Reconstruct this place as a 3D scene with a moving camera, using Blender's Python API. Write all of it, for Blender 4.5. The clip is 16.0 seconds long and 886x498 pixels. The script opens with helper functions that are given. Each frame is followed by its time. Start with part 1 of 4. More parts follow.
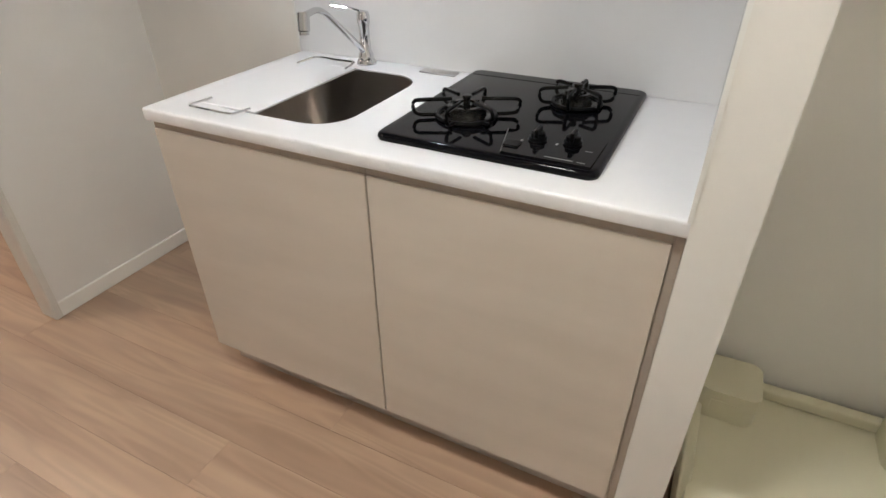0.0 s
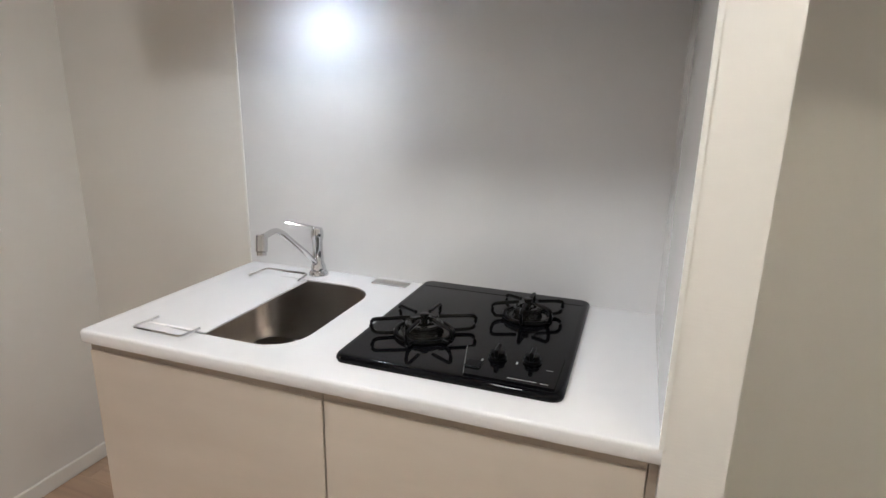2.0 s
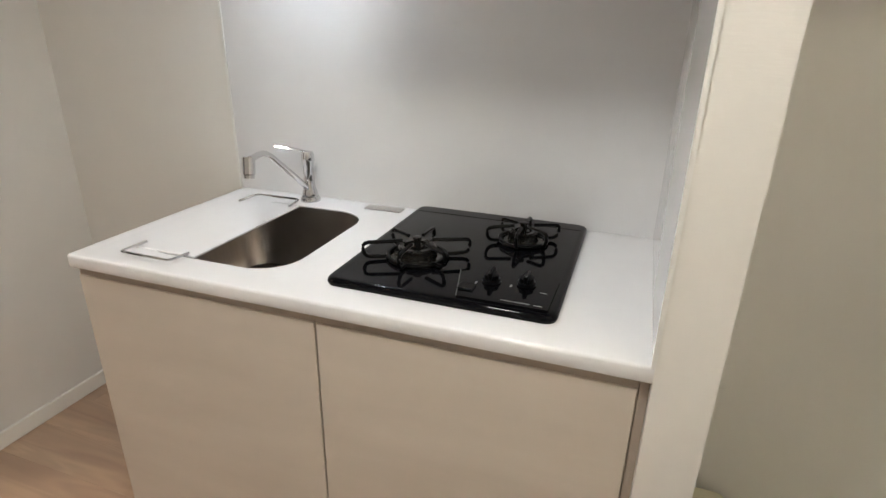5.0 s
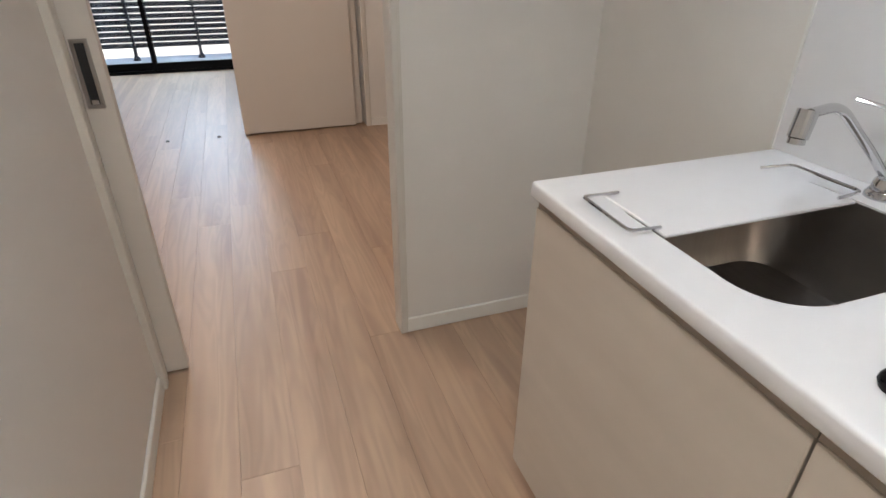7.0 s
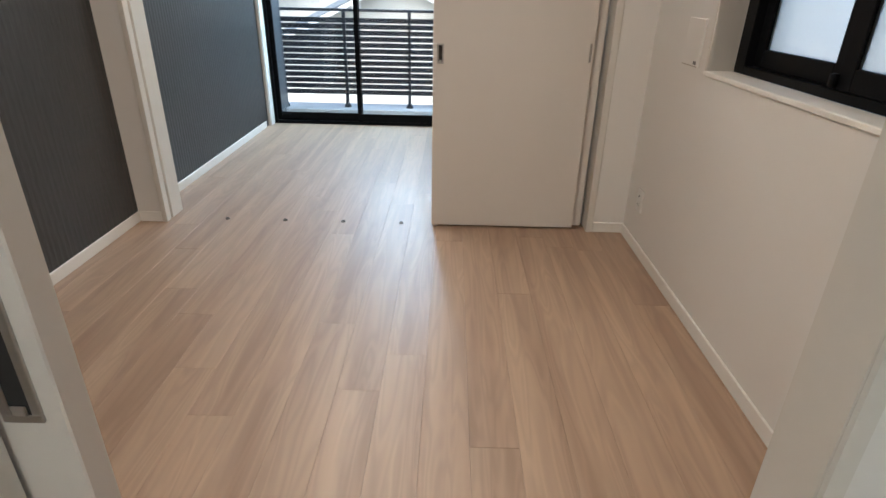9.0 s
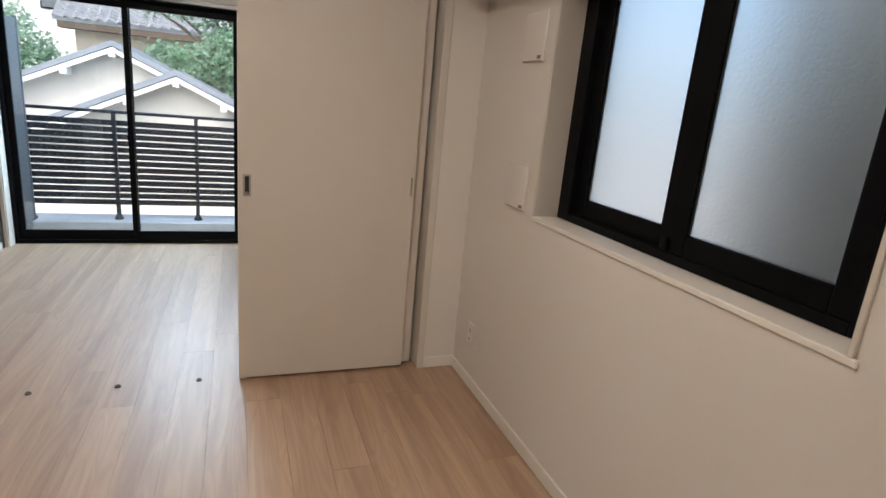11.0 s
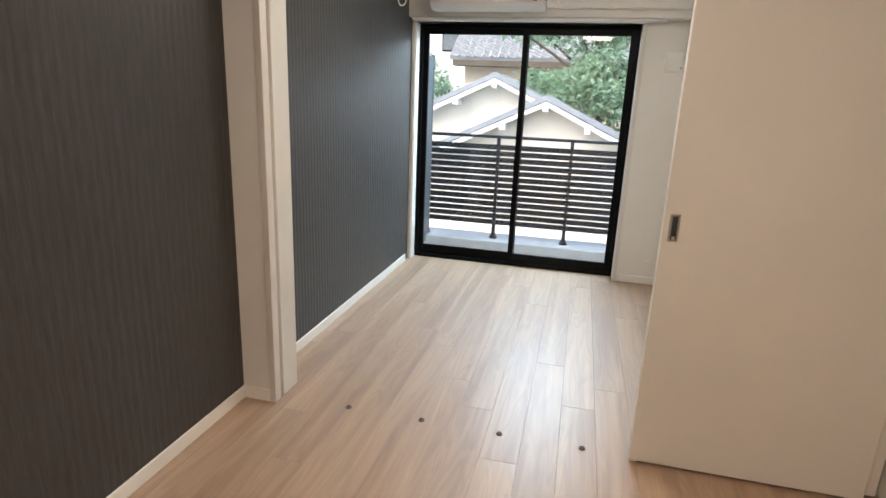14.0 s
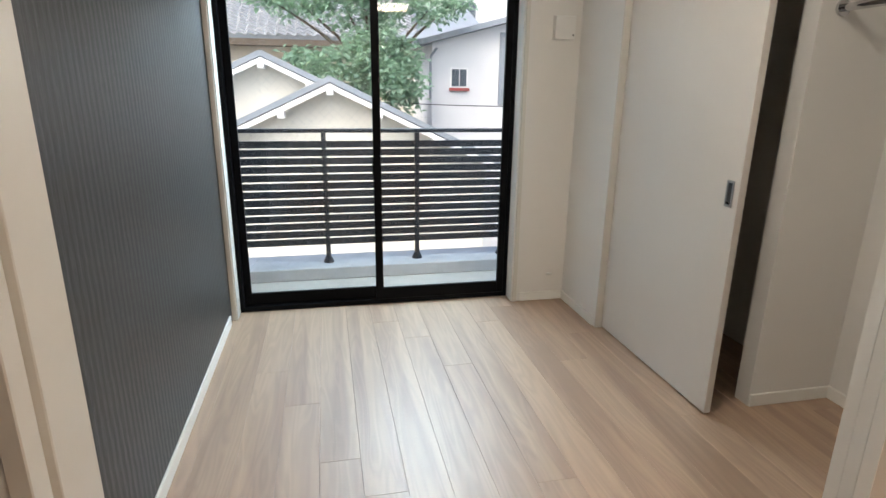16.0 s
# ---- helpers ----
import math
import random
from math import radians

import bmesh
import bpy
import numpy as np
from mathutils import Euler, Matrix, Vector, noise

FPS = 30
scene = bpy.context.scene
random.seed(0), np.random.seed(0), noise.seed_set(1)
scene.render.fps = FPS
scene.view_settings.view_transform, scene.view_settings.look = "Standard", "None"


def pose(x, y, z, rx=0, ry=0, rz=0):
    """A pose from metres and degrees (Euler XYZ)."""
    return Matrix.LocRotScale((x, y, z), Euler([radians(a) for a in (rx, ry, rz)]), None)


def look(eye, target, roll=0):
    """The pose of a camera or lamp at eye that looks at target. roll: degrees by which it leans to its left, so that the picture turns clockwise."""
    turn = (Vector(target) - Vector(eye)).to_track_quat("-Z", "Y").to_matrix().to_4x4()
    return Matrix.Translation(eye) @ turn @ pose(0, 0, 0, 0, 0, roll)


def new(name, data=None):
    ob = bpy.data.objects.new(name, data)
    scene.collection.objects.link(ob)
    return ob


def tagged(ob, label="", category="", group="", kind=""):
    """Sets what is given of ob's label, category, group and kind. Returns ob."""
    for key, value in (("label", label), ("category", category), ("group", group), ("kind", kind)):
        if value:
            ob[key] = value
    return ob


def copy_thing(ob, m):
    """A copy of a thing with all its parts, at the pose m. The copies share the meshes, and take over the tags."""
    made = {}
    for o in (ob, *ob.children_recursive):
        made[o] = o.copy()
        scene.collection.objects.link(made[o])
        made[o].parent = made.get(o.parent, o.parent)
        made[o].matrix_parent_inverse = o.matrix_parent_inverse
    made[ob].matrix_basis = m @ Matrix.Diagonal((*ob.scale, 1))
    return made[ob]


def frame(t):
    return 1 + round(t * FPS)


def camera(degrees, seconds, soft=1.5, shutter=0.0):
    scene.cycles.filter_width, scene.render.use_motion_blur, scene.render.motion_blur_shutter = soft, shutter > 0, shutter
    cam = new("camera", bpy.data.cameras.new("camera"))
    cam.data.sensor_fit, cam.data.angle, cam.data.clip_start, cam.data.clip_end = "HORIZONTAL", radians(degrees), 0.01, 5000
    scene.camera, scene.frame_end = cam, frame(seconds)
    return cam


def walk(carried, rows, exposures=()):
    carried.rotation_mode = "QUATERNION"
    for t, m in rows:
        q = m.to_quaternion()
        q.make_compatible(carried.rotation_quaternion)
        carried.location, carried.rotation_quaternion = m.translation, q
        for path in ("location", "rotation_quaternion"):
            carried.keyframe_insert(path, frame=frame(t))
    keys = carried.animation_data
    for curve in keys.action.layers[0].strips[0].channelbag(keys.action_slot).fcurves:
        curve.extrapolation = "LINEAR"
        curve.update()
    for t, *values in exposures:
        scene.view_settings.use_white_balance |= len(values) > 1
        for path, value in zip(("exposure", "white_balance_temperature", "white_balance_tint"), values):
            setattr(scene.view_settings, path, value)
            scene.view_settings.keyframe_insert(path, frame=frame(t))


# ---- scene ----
cam = camera(77.4, 16.0)
PATH = [
    (0, (-0.014, 0.036, 1.277), (-0.763, 1.533, 0.182), -0.3),
    (0.5, (-0.061, 0.035, 1.24), (-0.654, 1.541, 0.066), 1.1),
    (1, (-0.065, 0.036, 1.243), (-0.662, 1.575, 0.113), 1.1),
    (1.5, (-0.071, 0.047, 1.289), (-0.706, 1.724, 0.404), 0.7),
    (2, (-0.077, 0.047, 1.351), (-0.717, 1.871, 0.838), 1.1),
    (2.5, (-0.071, 0.061, 1.435), (-0.715, 1.946, 1.266), 1.0),
    (3, (-0.074, 0.06, 1.489), (-0.706, 1.957, 1.525), 0.7),
    (3.2, (-0.077, 0.058, 1.494), (-0.705, 1.956, 1.555), 0.7),
    (5.3, (-0.073, 0.083, 1.28), (-0.709, 1.782, 0.436), 1.9),
    (5.5, (-0.074, 0.115, 1.258), (-0.829, 1.737, 0.366), 2.2),
    (6, (-0.085, 0.203, 1.241), (-1.297, 1.454, 0.259), 1.0),
    (6.5, (-0.156, 0.289, 1.227), (-1.651, 1.177, 0.239), 0.4),
    (7, (-0.352, 0.370, 1.239), (-2.000, 0.958, 0.270), 0.4),
    (7.5, (-0.609, 0.444, 1.235), (-2.358, 0.717, 0.305), 0.6),
    (8, (-0.885, 0.472, 1.239), (-2.688, 0.547, 0.377), 0.4),
    (8.5, (-1.236, 0.431, 1.264), (-3.058, 0.447, 0.44), 0.4),
    (9, (-1.539, 0.423, 1.261), (-3.348, 0.407, 0.407), 1.2),
    (9.5, (-1.778, 0.39, 1.265), (-3.556, 0.771, 0.432), 3.5),
    (9.7, (-1.85, 0.372, 1.283), (-3.578, 0.988, 0.487), 4.4),
    (11.8, (-1.937, 0.295, 1.407), (-3.852, 0.79, 1.112), 3.0),
    (12, (-1.937, 0.283, 1.408), (-3.885, 0.591, 1.078), 2.5),
    (12.5, (-1.965, 0.261, 1.387), (-3.912, 0.091, 0.963), 1.5),
    (13, (-2.071, 0.251, 1.379), (-3.948, -0.237, 0.894), 1.4),
    (13.5, (-2.244, 0.185, 1.343), (-4.083, -0.407, 0.827), 2.0),
    (14, (-2.482, 0.017, 1.357), (-4.361, -0.429, 0.838), 2.4),
    (14.5, (-2.762, -0.191, 1.347), (-4.657, -0.555, 0.82), 1.7),
    (15, (-3.068, -0.39, 1.322), (-4.984, -0.566, 0.778), 2.3),
    (15.5, (-3.376, -0.608, 1.34), (-5.287, -0.432, 0.779), 1.5),
    (16, (-3.735, -0.783, 1.336), (-5.615, -0.384, 0.782), 0.7),
]
EXPOSURES = [
    (0.0, 1.64, 5920, 9), (2.0, 1.58, 5850, 10), (3.0, 1.62, 6200, 8), (5.5, 1.55, 6050, 9), (6.0, 1.57, 6250, 10), (7.0, 1.38, 5850, 10), (7.5, 1.25, 5750, 10),
    (8.0, 1.46, 5650, 7), (8.5, 1.53, 5650, 5), (9.0, 1.53, 5580, 4), (9.5, 1.40, 5350, 2),
    (11.8, 1.38, 6350, 10), (12.0, 1.40, 6400, 10), (12.5, 1.58, 6600, 10), (13.5, 1.68, 6350, 10), (14.5, 1.58, 6280, 7), (15.5, 1.50, 6270, 7), (16.0, 1.4, 6300, 8)]
walk(cam, [(t, look(eye, target, roll)) for t, eye, target, roll in PATH], EXPOSURES)

# ---- world, sun, lamps ----
world = bpy.data.worlds.new("sky")
scene.world = world
world.use_nodes = True
wn = world.node_tree
sky = wn.nodes.new("ShaderNodeTexSky")
sky.sky_type, sky.sun_disc = "NISHITA", False
sky.sun_elevation, sky.sun_rotation = radians(48), radians(120)
sky.air_density, sky.dust_density = 0.9, 4.0
wn.nodes["Background"].inputs["Strength"].default_value = 0.15
wn.links.new(sky.outputs["Color"], wn.nodes["Background"].inputs["Color"])


def lamp(name, kind, m, power, colour, size=0.1, spot=60):
    data = bpy.data.lights.new(name, kind)
    data.energy, data.color = power, colour
    if kind == "AREA":
        data.shape, data.size = "DISK", size
    if kind in ("SPOT", "POINT"):
        data.shadow_soft_size = size
    if kind == "SPOT":
        data.spot_size, data.spot_blend = radians(spot), 1.0
    if kind == "SUN":
        data.angle = radians(size)
    ob = new(name, data)
    ob.matrix_world = m
    return ob


WARM, COOL = (1.0, 0.80, 0.62), (0.90, 0.95, 1.0)
lamp("sun", "SUN", look((0, 0, 0), (-0.45, 0.55, -0.9)), 1.35, (1.0, 0.98, 0.95), 14)
lamp("kitchen_lamp_light", "AREA", look((-0.47, 0.28, 2.262), (-0.47, 0.28, 0)), 3.7, (1.0, 0.955, 0.865), 0.22).data.spread = radians(164)
lamp("laundry_lamp_light", "AREA", look((0.45, 0.2, 2.262), (0.45, 0.2, 0)), 0.85, (1.0, 0.87, 0.54), 0.14)
lamp("cabinet_downlight_light", "SPOT", look((-0.9, 1.28, 1.688), (-0.9, 1.14, 0)), 2.1, (0.84, 0.92, 1.0), 0.03, 158)
lamp("room_lamp_light", "AREA", look((-2.95, 0.1, 2.30), (-2.95, 0.1, 0)), 3.9, (1.0, 0.645, 0.37), 0.42)
lamp("bedroom_lamp_light", "AREA", look((-5.05, -0.18, 2.275), (-5.05, -0.18, 0)), 2.5, (1.0, 0.87, 0.70), 0.42)
# Added lamp out over the balcony, standing in for sky light through the window.
sky_fill = lamp("sky_fill_light", "AREA", look((-7.9, 0.2, 2.42), (-6.0, -1.375, 0.9)), 38.0, (0.68, 0.88, 1.0))
sky_fill.data.shape, sky_fill.data.size, sky_fill.data.size_y = "RECTANGLE", 1.8, 0.6

# ---- materials ----


def material(name, colour, rough=0.5, metal=0.0, vary=0.06, scale=8.0, bump=0.0, bscale=60.0, stretch=(1, 1, 1), coat=0.0, rvary=0.08, second=None, random_shift=False, random_tone=0.0):
    m = bpy.data.materials.new(name)
    m.use_nodes = True
    n, l = m.node_tree.nodes, m.node_tree.links
    p = n["Principled BSDF"]
    co = n.new("ShaderNodeTexCoord")
    mp = n.new("ShaderNodeMapping")
    mp.inputs["Scale"].default_value = stretch
    l.new(co.outputs["Object"], mp.inputs["Vector"])
    vec = mp.outputs["Vector"]
    if random_shift:
        info = n.new("ShaderNodeObjectInfo")
        mul = n.new("ShaderNodeMath")
        mul.operation = "MULTIPLY"
        mul.inputs[1].default_value = 37.0
        l.new(info.outputs["Random"], mul.inputs[0])
        add = n.new("ShaderNodeVectorMath")
        l.new(vec, add.inputs[0])
        l.new(mul.outputs[0], add.inputs[1])
        vec = add.outputs[0]
    big = n.new("ShaderNodeTexNoise")
    big.inputs["Scale"].default_value, big.inputs["Detail"].default_value = scale, 5
    l.new(vec, big.inputs["Vector"])
    fine = n.new("ShaderNodeTexNoise")
    fine.inputs["Scale"].default_value, fine.inputs["Detail"].default_value = bscale, 3
    l.new(vec, fine.inputs["Vector"])
    mix = n.new("ShaderNodeMix")
    mix.data_type = "RGBA"
    other = second or tuple(c * (1 - 2 * vary) for c in colour)
    mix.inputs["A"].default_value = (*[min(1, c * (1 + vary)) for c in colour], 1)
    mix.inputs["B"].default_value = (*other, 1)
    l.new(big.outputs["Fac"], mix.inputs["Factor"])
    out = mix.outputs["Result"]
    if random_tone:
        hsv = n.new("ShaderNodeHueSaturation")
        info2 = n.new("ShaderNodeObjectInfo")
        rng = n.new("ShaderNodeMapRange")
        rng.inputs["To Min"].default_value, rng.inputs["To Max"].default_value = 1 - random_tone, 1 + random_tone
        l.new(info2.outputs["Random"], rng.inputs["Value"])
        l.new(rng.outputs["Result"], hsv.inputs["Value"])
        l.new(out, hsv.inputs["Color"])
        out = hsv.outputs["Color"]
    l.new(out, p.inputs["Base Color"])
    mr = n.new("ShaderNodeMapRange")
    mr.inputs["To Min"].default_value, mr.inputs["To Max"].default_value = max(0.02, rough - rvary), min(1, rough + rvary)
    l.new(fine.outputs["Fac"], mr.inputs["Value"])
    l.new(mr.outputs["Result"], p.inputs["Roughness"])
    p.inputs["Metallic"].default_value = metal
    p.inputs["Coat Weight"].default_value = coat
    p.inputs["Coat Roughness"].default_value = 0.08
    if bump:
        b = n.new("ShaderNodeBump")
        b.inputs["Strength"].default_value, b.inputs["Distance"].default_value = bump, 0.002
        l.new(fine.outputs["Fac"], b.inputs["Height"])
        l.new(b.outputs["Normal"], p.inputs["Normal"])
    return m


def glowing(name, colour, strength):
    m = bpy.data.materials.new(name)
    m.use_nodes = True
    p = m.node_tree.nodes["Principled BSDF"]
    p.inputs["Base Color"].default_value = (*colour, 1)
    p.inputs["Emission Color"].default_value = (*colour, 1)
    p.inputs["Emission Strength"].default_value = strength
    return m


def glass(name, rough, bump=0.0, tint=(1, 1, 1)):
    m = bpy.data.materials.new(name)
    m.use_nodes = True
    n, l = m.node_tree.nodes, m.node_tree.links
    p = n["Principled BSDF"]
    p.inputs["Base Color"].default_value = (*tint, 1)
    p.inputs["Roughness"].default_value = rough
    p.inputs["Transmission Weight"].default_value = 1.0
    p.inputs["IOR"].default_value = 1.45
    if bump:
        t = n.new("ShaderNodeTexNoise")
        t.inputs["Scale"].default_value, t.inputs["Detail"].default_value = 90, 2
        b = n.new("ShaderNodeBump")
        b.inputs["Strength"].default_value, b.inputs["Distance"].default_value = bump, 0.003
        l.new(n.new("ShaderNodeTexCoord").outputs["Object"], t.inputs["Vector"])
        l.new(t.outputs["Fac"], b.inputs["Height"])
        l.new(b.outputs["Normal"], p.inputs["Normal"])
    return m


def striped_wallpaper():
    """Dark grey vinyl wallpaper with fine uneven vertical ribs."""
    m = material("grey_wallpaper", (0.040, 0.039, 0.039), 0.48, vary=0.12, scale=30, bscale=300, stretch=(1, 1, 0.15))
    n, l = m.node_tree.nodes, m.node_tree.links
    p = n["Principled BSDF"]
    co = n.new("ShaderNodeTexCoord")
    p.inputs["Specular IOR Level"].default_value = 0.5
    wave = n.new("ShaderNodeTexWave")
    wave.bands_direction = "X"
    wave.inputs["Scale"].default_value, wave.inputs["Distortion"].default_value = 9.0, 1.4
    wave.inputs["Detail"].default_value, wave.inputs["Detail Scale"].default_value = 3, 2.0
    l.new(co.outputs["Object"], wave.inputs["Vector"])
    fibre = n.new("ShaderNodeTexNoise")
    fibre.inputs["Scale"].default_value, fibre.inputs["Detail"].default_value = 130, 4
    mp = n.new("ShaderNodeMapping")
    mp.inputs["Scale"].default_value = (1, 1, 0.08)
    l.new(co.outputs["Object"], mp.inputs["Vector"])
    l.new(mp.outputs["Vector"], fibre.inputs["Vector"])
    tint = n.new("ShaderNodeMix")
    tint.data_type = "RGBA"
    tint.inputs["A"].default_value, tint.inputs["B"].default_value = (0.024, 0.023, 0.0225, 1), (0.074, 0.071, 0.069, 1)
    l.new(fibre.outputs["Fac"], tint.inputs["Factor"])
    l.new(tint.outputs["Result"], p.inputs["Base Color"])
    add = n.new("ShaderNodeMath")
    l.new(wave.outputs["Fac"], add.inputs[0])
    l.new(fibre.outputs["Fac"], add.inputs[1])
    b = n.new("ShaderNodeBump")
    b.inputs["Strength"].default_value, b.inputs["Distance"].default_value = 0.6, 0.0018
    l.new(add.outputs[0], b.inputs["Height"])
    l.new(b.outputs["Normal"], p.inputs["Normal"])
    return m


def wallpaper(name, colour):
    """Off-white vinyl wallpaper with a fine woven relief."""
    m = material(name, colour, 0.72, vary=0.015, scale=2.0, bscale=140)
    n, l = m.node_tree.nodes, m.node_tree.links
    p = n["Principled BSDF"]
    co = n.new("ShaderNodeTexCoord")
    mp = n.new("ShaderNodeMapping")
    mp.inputs["Scale"].default_value = (0.25, 0.25, 1.6)
    weave = n.new("ShaderNodeTexNoise")
    weave.inputs["Scale"].default_value, weave.inputs["Detail"].default_value = 170, 3
    l.new(co.outputs["Object"], mp.inputs["Vector"])
    l.new(mp.outputs["Vector"], weave.inputs["Vector"])
    b = n.new("ShaderNodeBump")
    b.inputs["Strength"].default_value, b.inputs["Distance"].default_value = 0.24, 0.0012
    l.new(weave.outputs["Fac"], b.inputs["Height"])
    l.new(b.outputs["Normal"], p.inputs["Normal"])
    return m


def floor_wood():
    """Light walnut-print laminate: long grain, cathedral figure, tone that changes from board to board."""
    m = bpy.data.materials.new("floor_wood")
    m.use_nodes = True
    n, l = m.node_tree.nodes, m.node_tree.links
    p = n["Principled BSDF"]
    co, info = n.new("ShaderNodeTexCoord"), n.new("ShaderNodeObjectInfo")
    shift = n.new("ShaderNodeVectorMath")
    shift.operation = "MULTIPLY"
    comb = n.new("ShaderNodeCombineXYZ")
    for k in range(3):
        l.new(info.outputs["Random"], comb.inputs[k])
    shift.inputs[1].default_value = (61.0, 23.0, 7.0)
    l.new(comb.outputs[0], shift.inputs[0])
    add = n.new("ShaderNodeVectorMath")
    l.new(co.outputs["Object"], add.inputs[0])
    l.new(shift.outputs[0], add.inputs[1])

    def noise_at(stretch, scale, detail, distortion=0.0):
        mp = n.new("ShaderNodeMapping")
        mp.inputs["Scale"].default_value = stretch
        t = n.new("ShaderNodeTexNoise")
        t.inputs["Scale"].default_value, t.inputs["Detail"].default_value, t.inputs["Distortion"].default_value = scale, detail, distortion
        l.new(add.outputs[0], mp.inputs["Vector"])
        l.new(mp.outputs["Vector"], t.inputs["Vector"])
        return t.outputs["Fac"]

    figure = noise_at((0.9, 9, 1), 1.6, 1, 0.8)
    rings = n.new("ShaderNodeMath")
    rings.operation = "MULTIPLY"
    rings.inputs[1].default_value = 34.0
    l.new(figure, rings.inputs[0])
    sine = n.new("ShaderNodeMath")
    sine.operation = "SINE"
    l.new(rings.outputs[0], sine.inputs[0])
    grain = noise_at((1.0, 36, 1), 2.0, 4)
    cloud = noise_at((0.35, 6.5, 1), 1.5, 2, 0.6)
    ramp = n.new("ShaderNodeValToRGB")
    ramp.color_ramp.elements[0].position, ramp.color_ramp.elements[0].color = 0.35, (0.364, 0.234, 0.152, 1)
    ramp.color_ramp.elements[1].position, ramp.color_ramp.elements[1].color = 0.66, (0.502, 0.348, 0.234, 1)
    l.new(cloud, ramp.inputs["Fac"])
    fig = n.new("ShaderNodeMapRange")
    fig.inputs["From Min"].default_value, fig.inputs["From Max"].default_value = -1, 1
    fig.inputs["To Min"].default_value, fig.inputs["To Max"].default_value = 0.92, 1.04
    l.new(sine.outputs[0], fig.inputs["Value"])
    gr = n.new("ShaderNodeMapRange")
    gr.inputs["To Min"].default_value, gr.inputs["To Max"].default_value = 0.97, 1.03
    l.new(grain, gr.inputs["Value"])
    tone = n.new("ShaderNodeMapRange")
    tone.inputs["To Min"].default_value, tone.inputs["To Max"].default_value = 0.96, 1.04
    l.new(info.outputs["Random"], tone.inputs["Value"])
    a, b = n.new("ShaderNodeMath"), n.new("ShaderNodeMath")
    a.operation = b.operation = "MULTIPLY"
    l.new(fig.outputs[0], a.inputs[0])
    l.new(gr.outputs[0], a.inputs[1])
    l.new(a.outputs[0], b.inputs[0])
    l.new(tone.outputs[0], b.inputs[1])
    hsv = n.new("ShaderNodeHueSaturation")
    l.new(ramp.outputs["Color"], hsv.inputs["Color"])
    l.new(b.outputs[0], hsv.inputs["Value"])
    l.new(hsv.outputs["Color"], p.inputs["Base Color"])
    rr = n.new("ShaderNodeMapRange")
    rr.inputs["To Min"].default_value, rr.inputs["To Max"].default_value = 0.43, 0.47
    l.new(grain, rr.inputs["Value"])
    l.new(rr.outputs[0], p.inputs["Roughness"])
    p.inputs["Specular IOR Level"].default_value = 0.95
    p.inputs["Coat Weight"].default_value, p.inputs["Coat Roughness"].default_value = 0.6, 0.53
    bp = n.new("ShaderNodeBump")
    bp.inputs["Strength"].default_value, bp.inputs["Distance"].default_value = 0.01, 0.001
    l.new(grain, bp.inputs["Height"])
    l.new(bp.outputs["Normal"], p.inputs["Normal"])
    return m


WALL = wallpaper("white_wallpaper", (0.78, 0.755, 0.715))
GREY_WALL = striped_wallpaper()
CEIL = wallpaper("ceiling_paper", (0.80, 0.78, 0.75))
TRIM = material("white_trim", (0.86, 0.84, 0.79), 0.36, vary=0.02, bump=0.04)
CASING = material("cream_casing", (0.69, 0.655, 0.595), 0.42, vary=0.02, bump=0.04)
WOOD = floor_wood()
SUBFLOOR = material("subfloor", (0.22, 0.15, 0.10), 0.8)
PANEL = material("door_panel", (0.69, 0.645, 0.59), 0.38, vary=0.025, scale=3, bump=0.05, bscale=120, stretch=(1, 1, 0.2))
CABINET = material("cabinet_face", (0.66, 0.595, 0.52), 0.36, vary=0.035, scale=4, bump=0.06, bscale=90, stretch=(0.5, 1, 2.6), second=(0.53, 0.47, 0.40))
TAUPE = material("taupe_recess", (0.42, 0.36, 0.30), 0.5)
KICK = material("kick_board", (0.52, 0.46, 0.41), 0.45)
STONE = material("white_counter", (0.77, 0.765, 0.775), 0.22, vary=0.015, scale=30, rvary=0.04)
SPLASH = material("splash_panel", (0.74, 0.735, 0.74), 0.075, vary=0.01, scale=3, rvary=0.02)
STEEL = material("brushed_steel", (0.42, 0.39, 0.36), 0.33, 1.0, vary=0.08, scale=12, bump=0.05, bscale=200, stretch=(1, 8, 1))
CHROME = material("chrome", (0.66, 0.66, 0.67), 0.07, 1.0, vary=0.02, rvary=0.03)
PULL = material("satin_metal", (0.45, 0.43, 0.41), 0.35, 1.0)
HOB = material("black_enamel", (0.004, 0.004, 0.005), 0.06, vary=0.2, rvary=0.02)
HOB.node_tree.nodes["Principled BSDF"].inputs["Specular IOR Level"].default_value = 0.13
IRON = material("black_iron", (0.0025, 0.0025, 0.0028), 0.30, vary=0.2, bump=0.1, bscale=400)
IRON.node_tree.nodes["Principled BSDF"].inputs["Specular IOR Level"].default_value = 0.1
BURNER = material("burner_metal", (0.045, 0.043, 0.04), 0.25, 0.8)
HOOD = material("hood_paint", (0.0055, 0.0063, 0.0068), 0.42, vary=0.1, bump=0.05, bscale=300)
HOOD_PLATE = material("hood_plate", (0.0025, 0.003, 0.0033), 0.17, vary=0.1, rvary=0.03)
for m in (HOOD, HOOD_PLATE):
    m.node_tree.nodes["Principled BSDF"].inputs["Specular IOR Level"].default_value = 0.1
HOOD_PLATE.node_tree.nodes["Principled BSDF"].inputs["Specular IOR Level"].default_value = 0.1
HOOD_GREY = material("hood_filter", (0.10, 0.10, 0.10), 0.5, 0.3)
# The hood filter edge's orange lamp reflection, put into its metal colour.
WARM_GLINT = material("warm_glint_metal", (0.35, 0.18, 0.08), 0.25, 0.9)
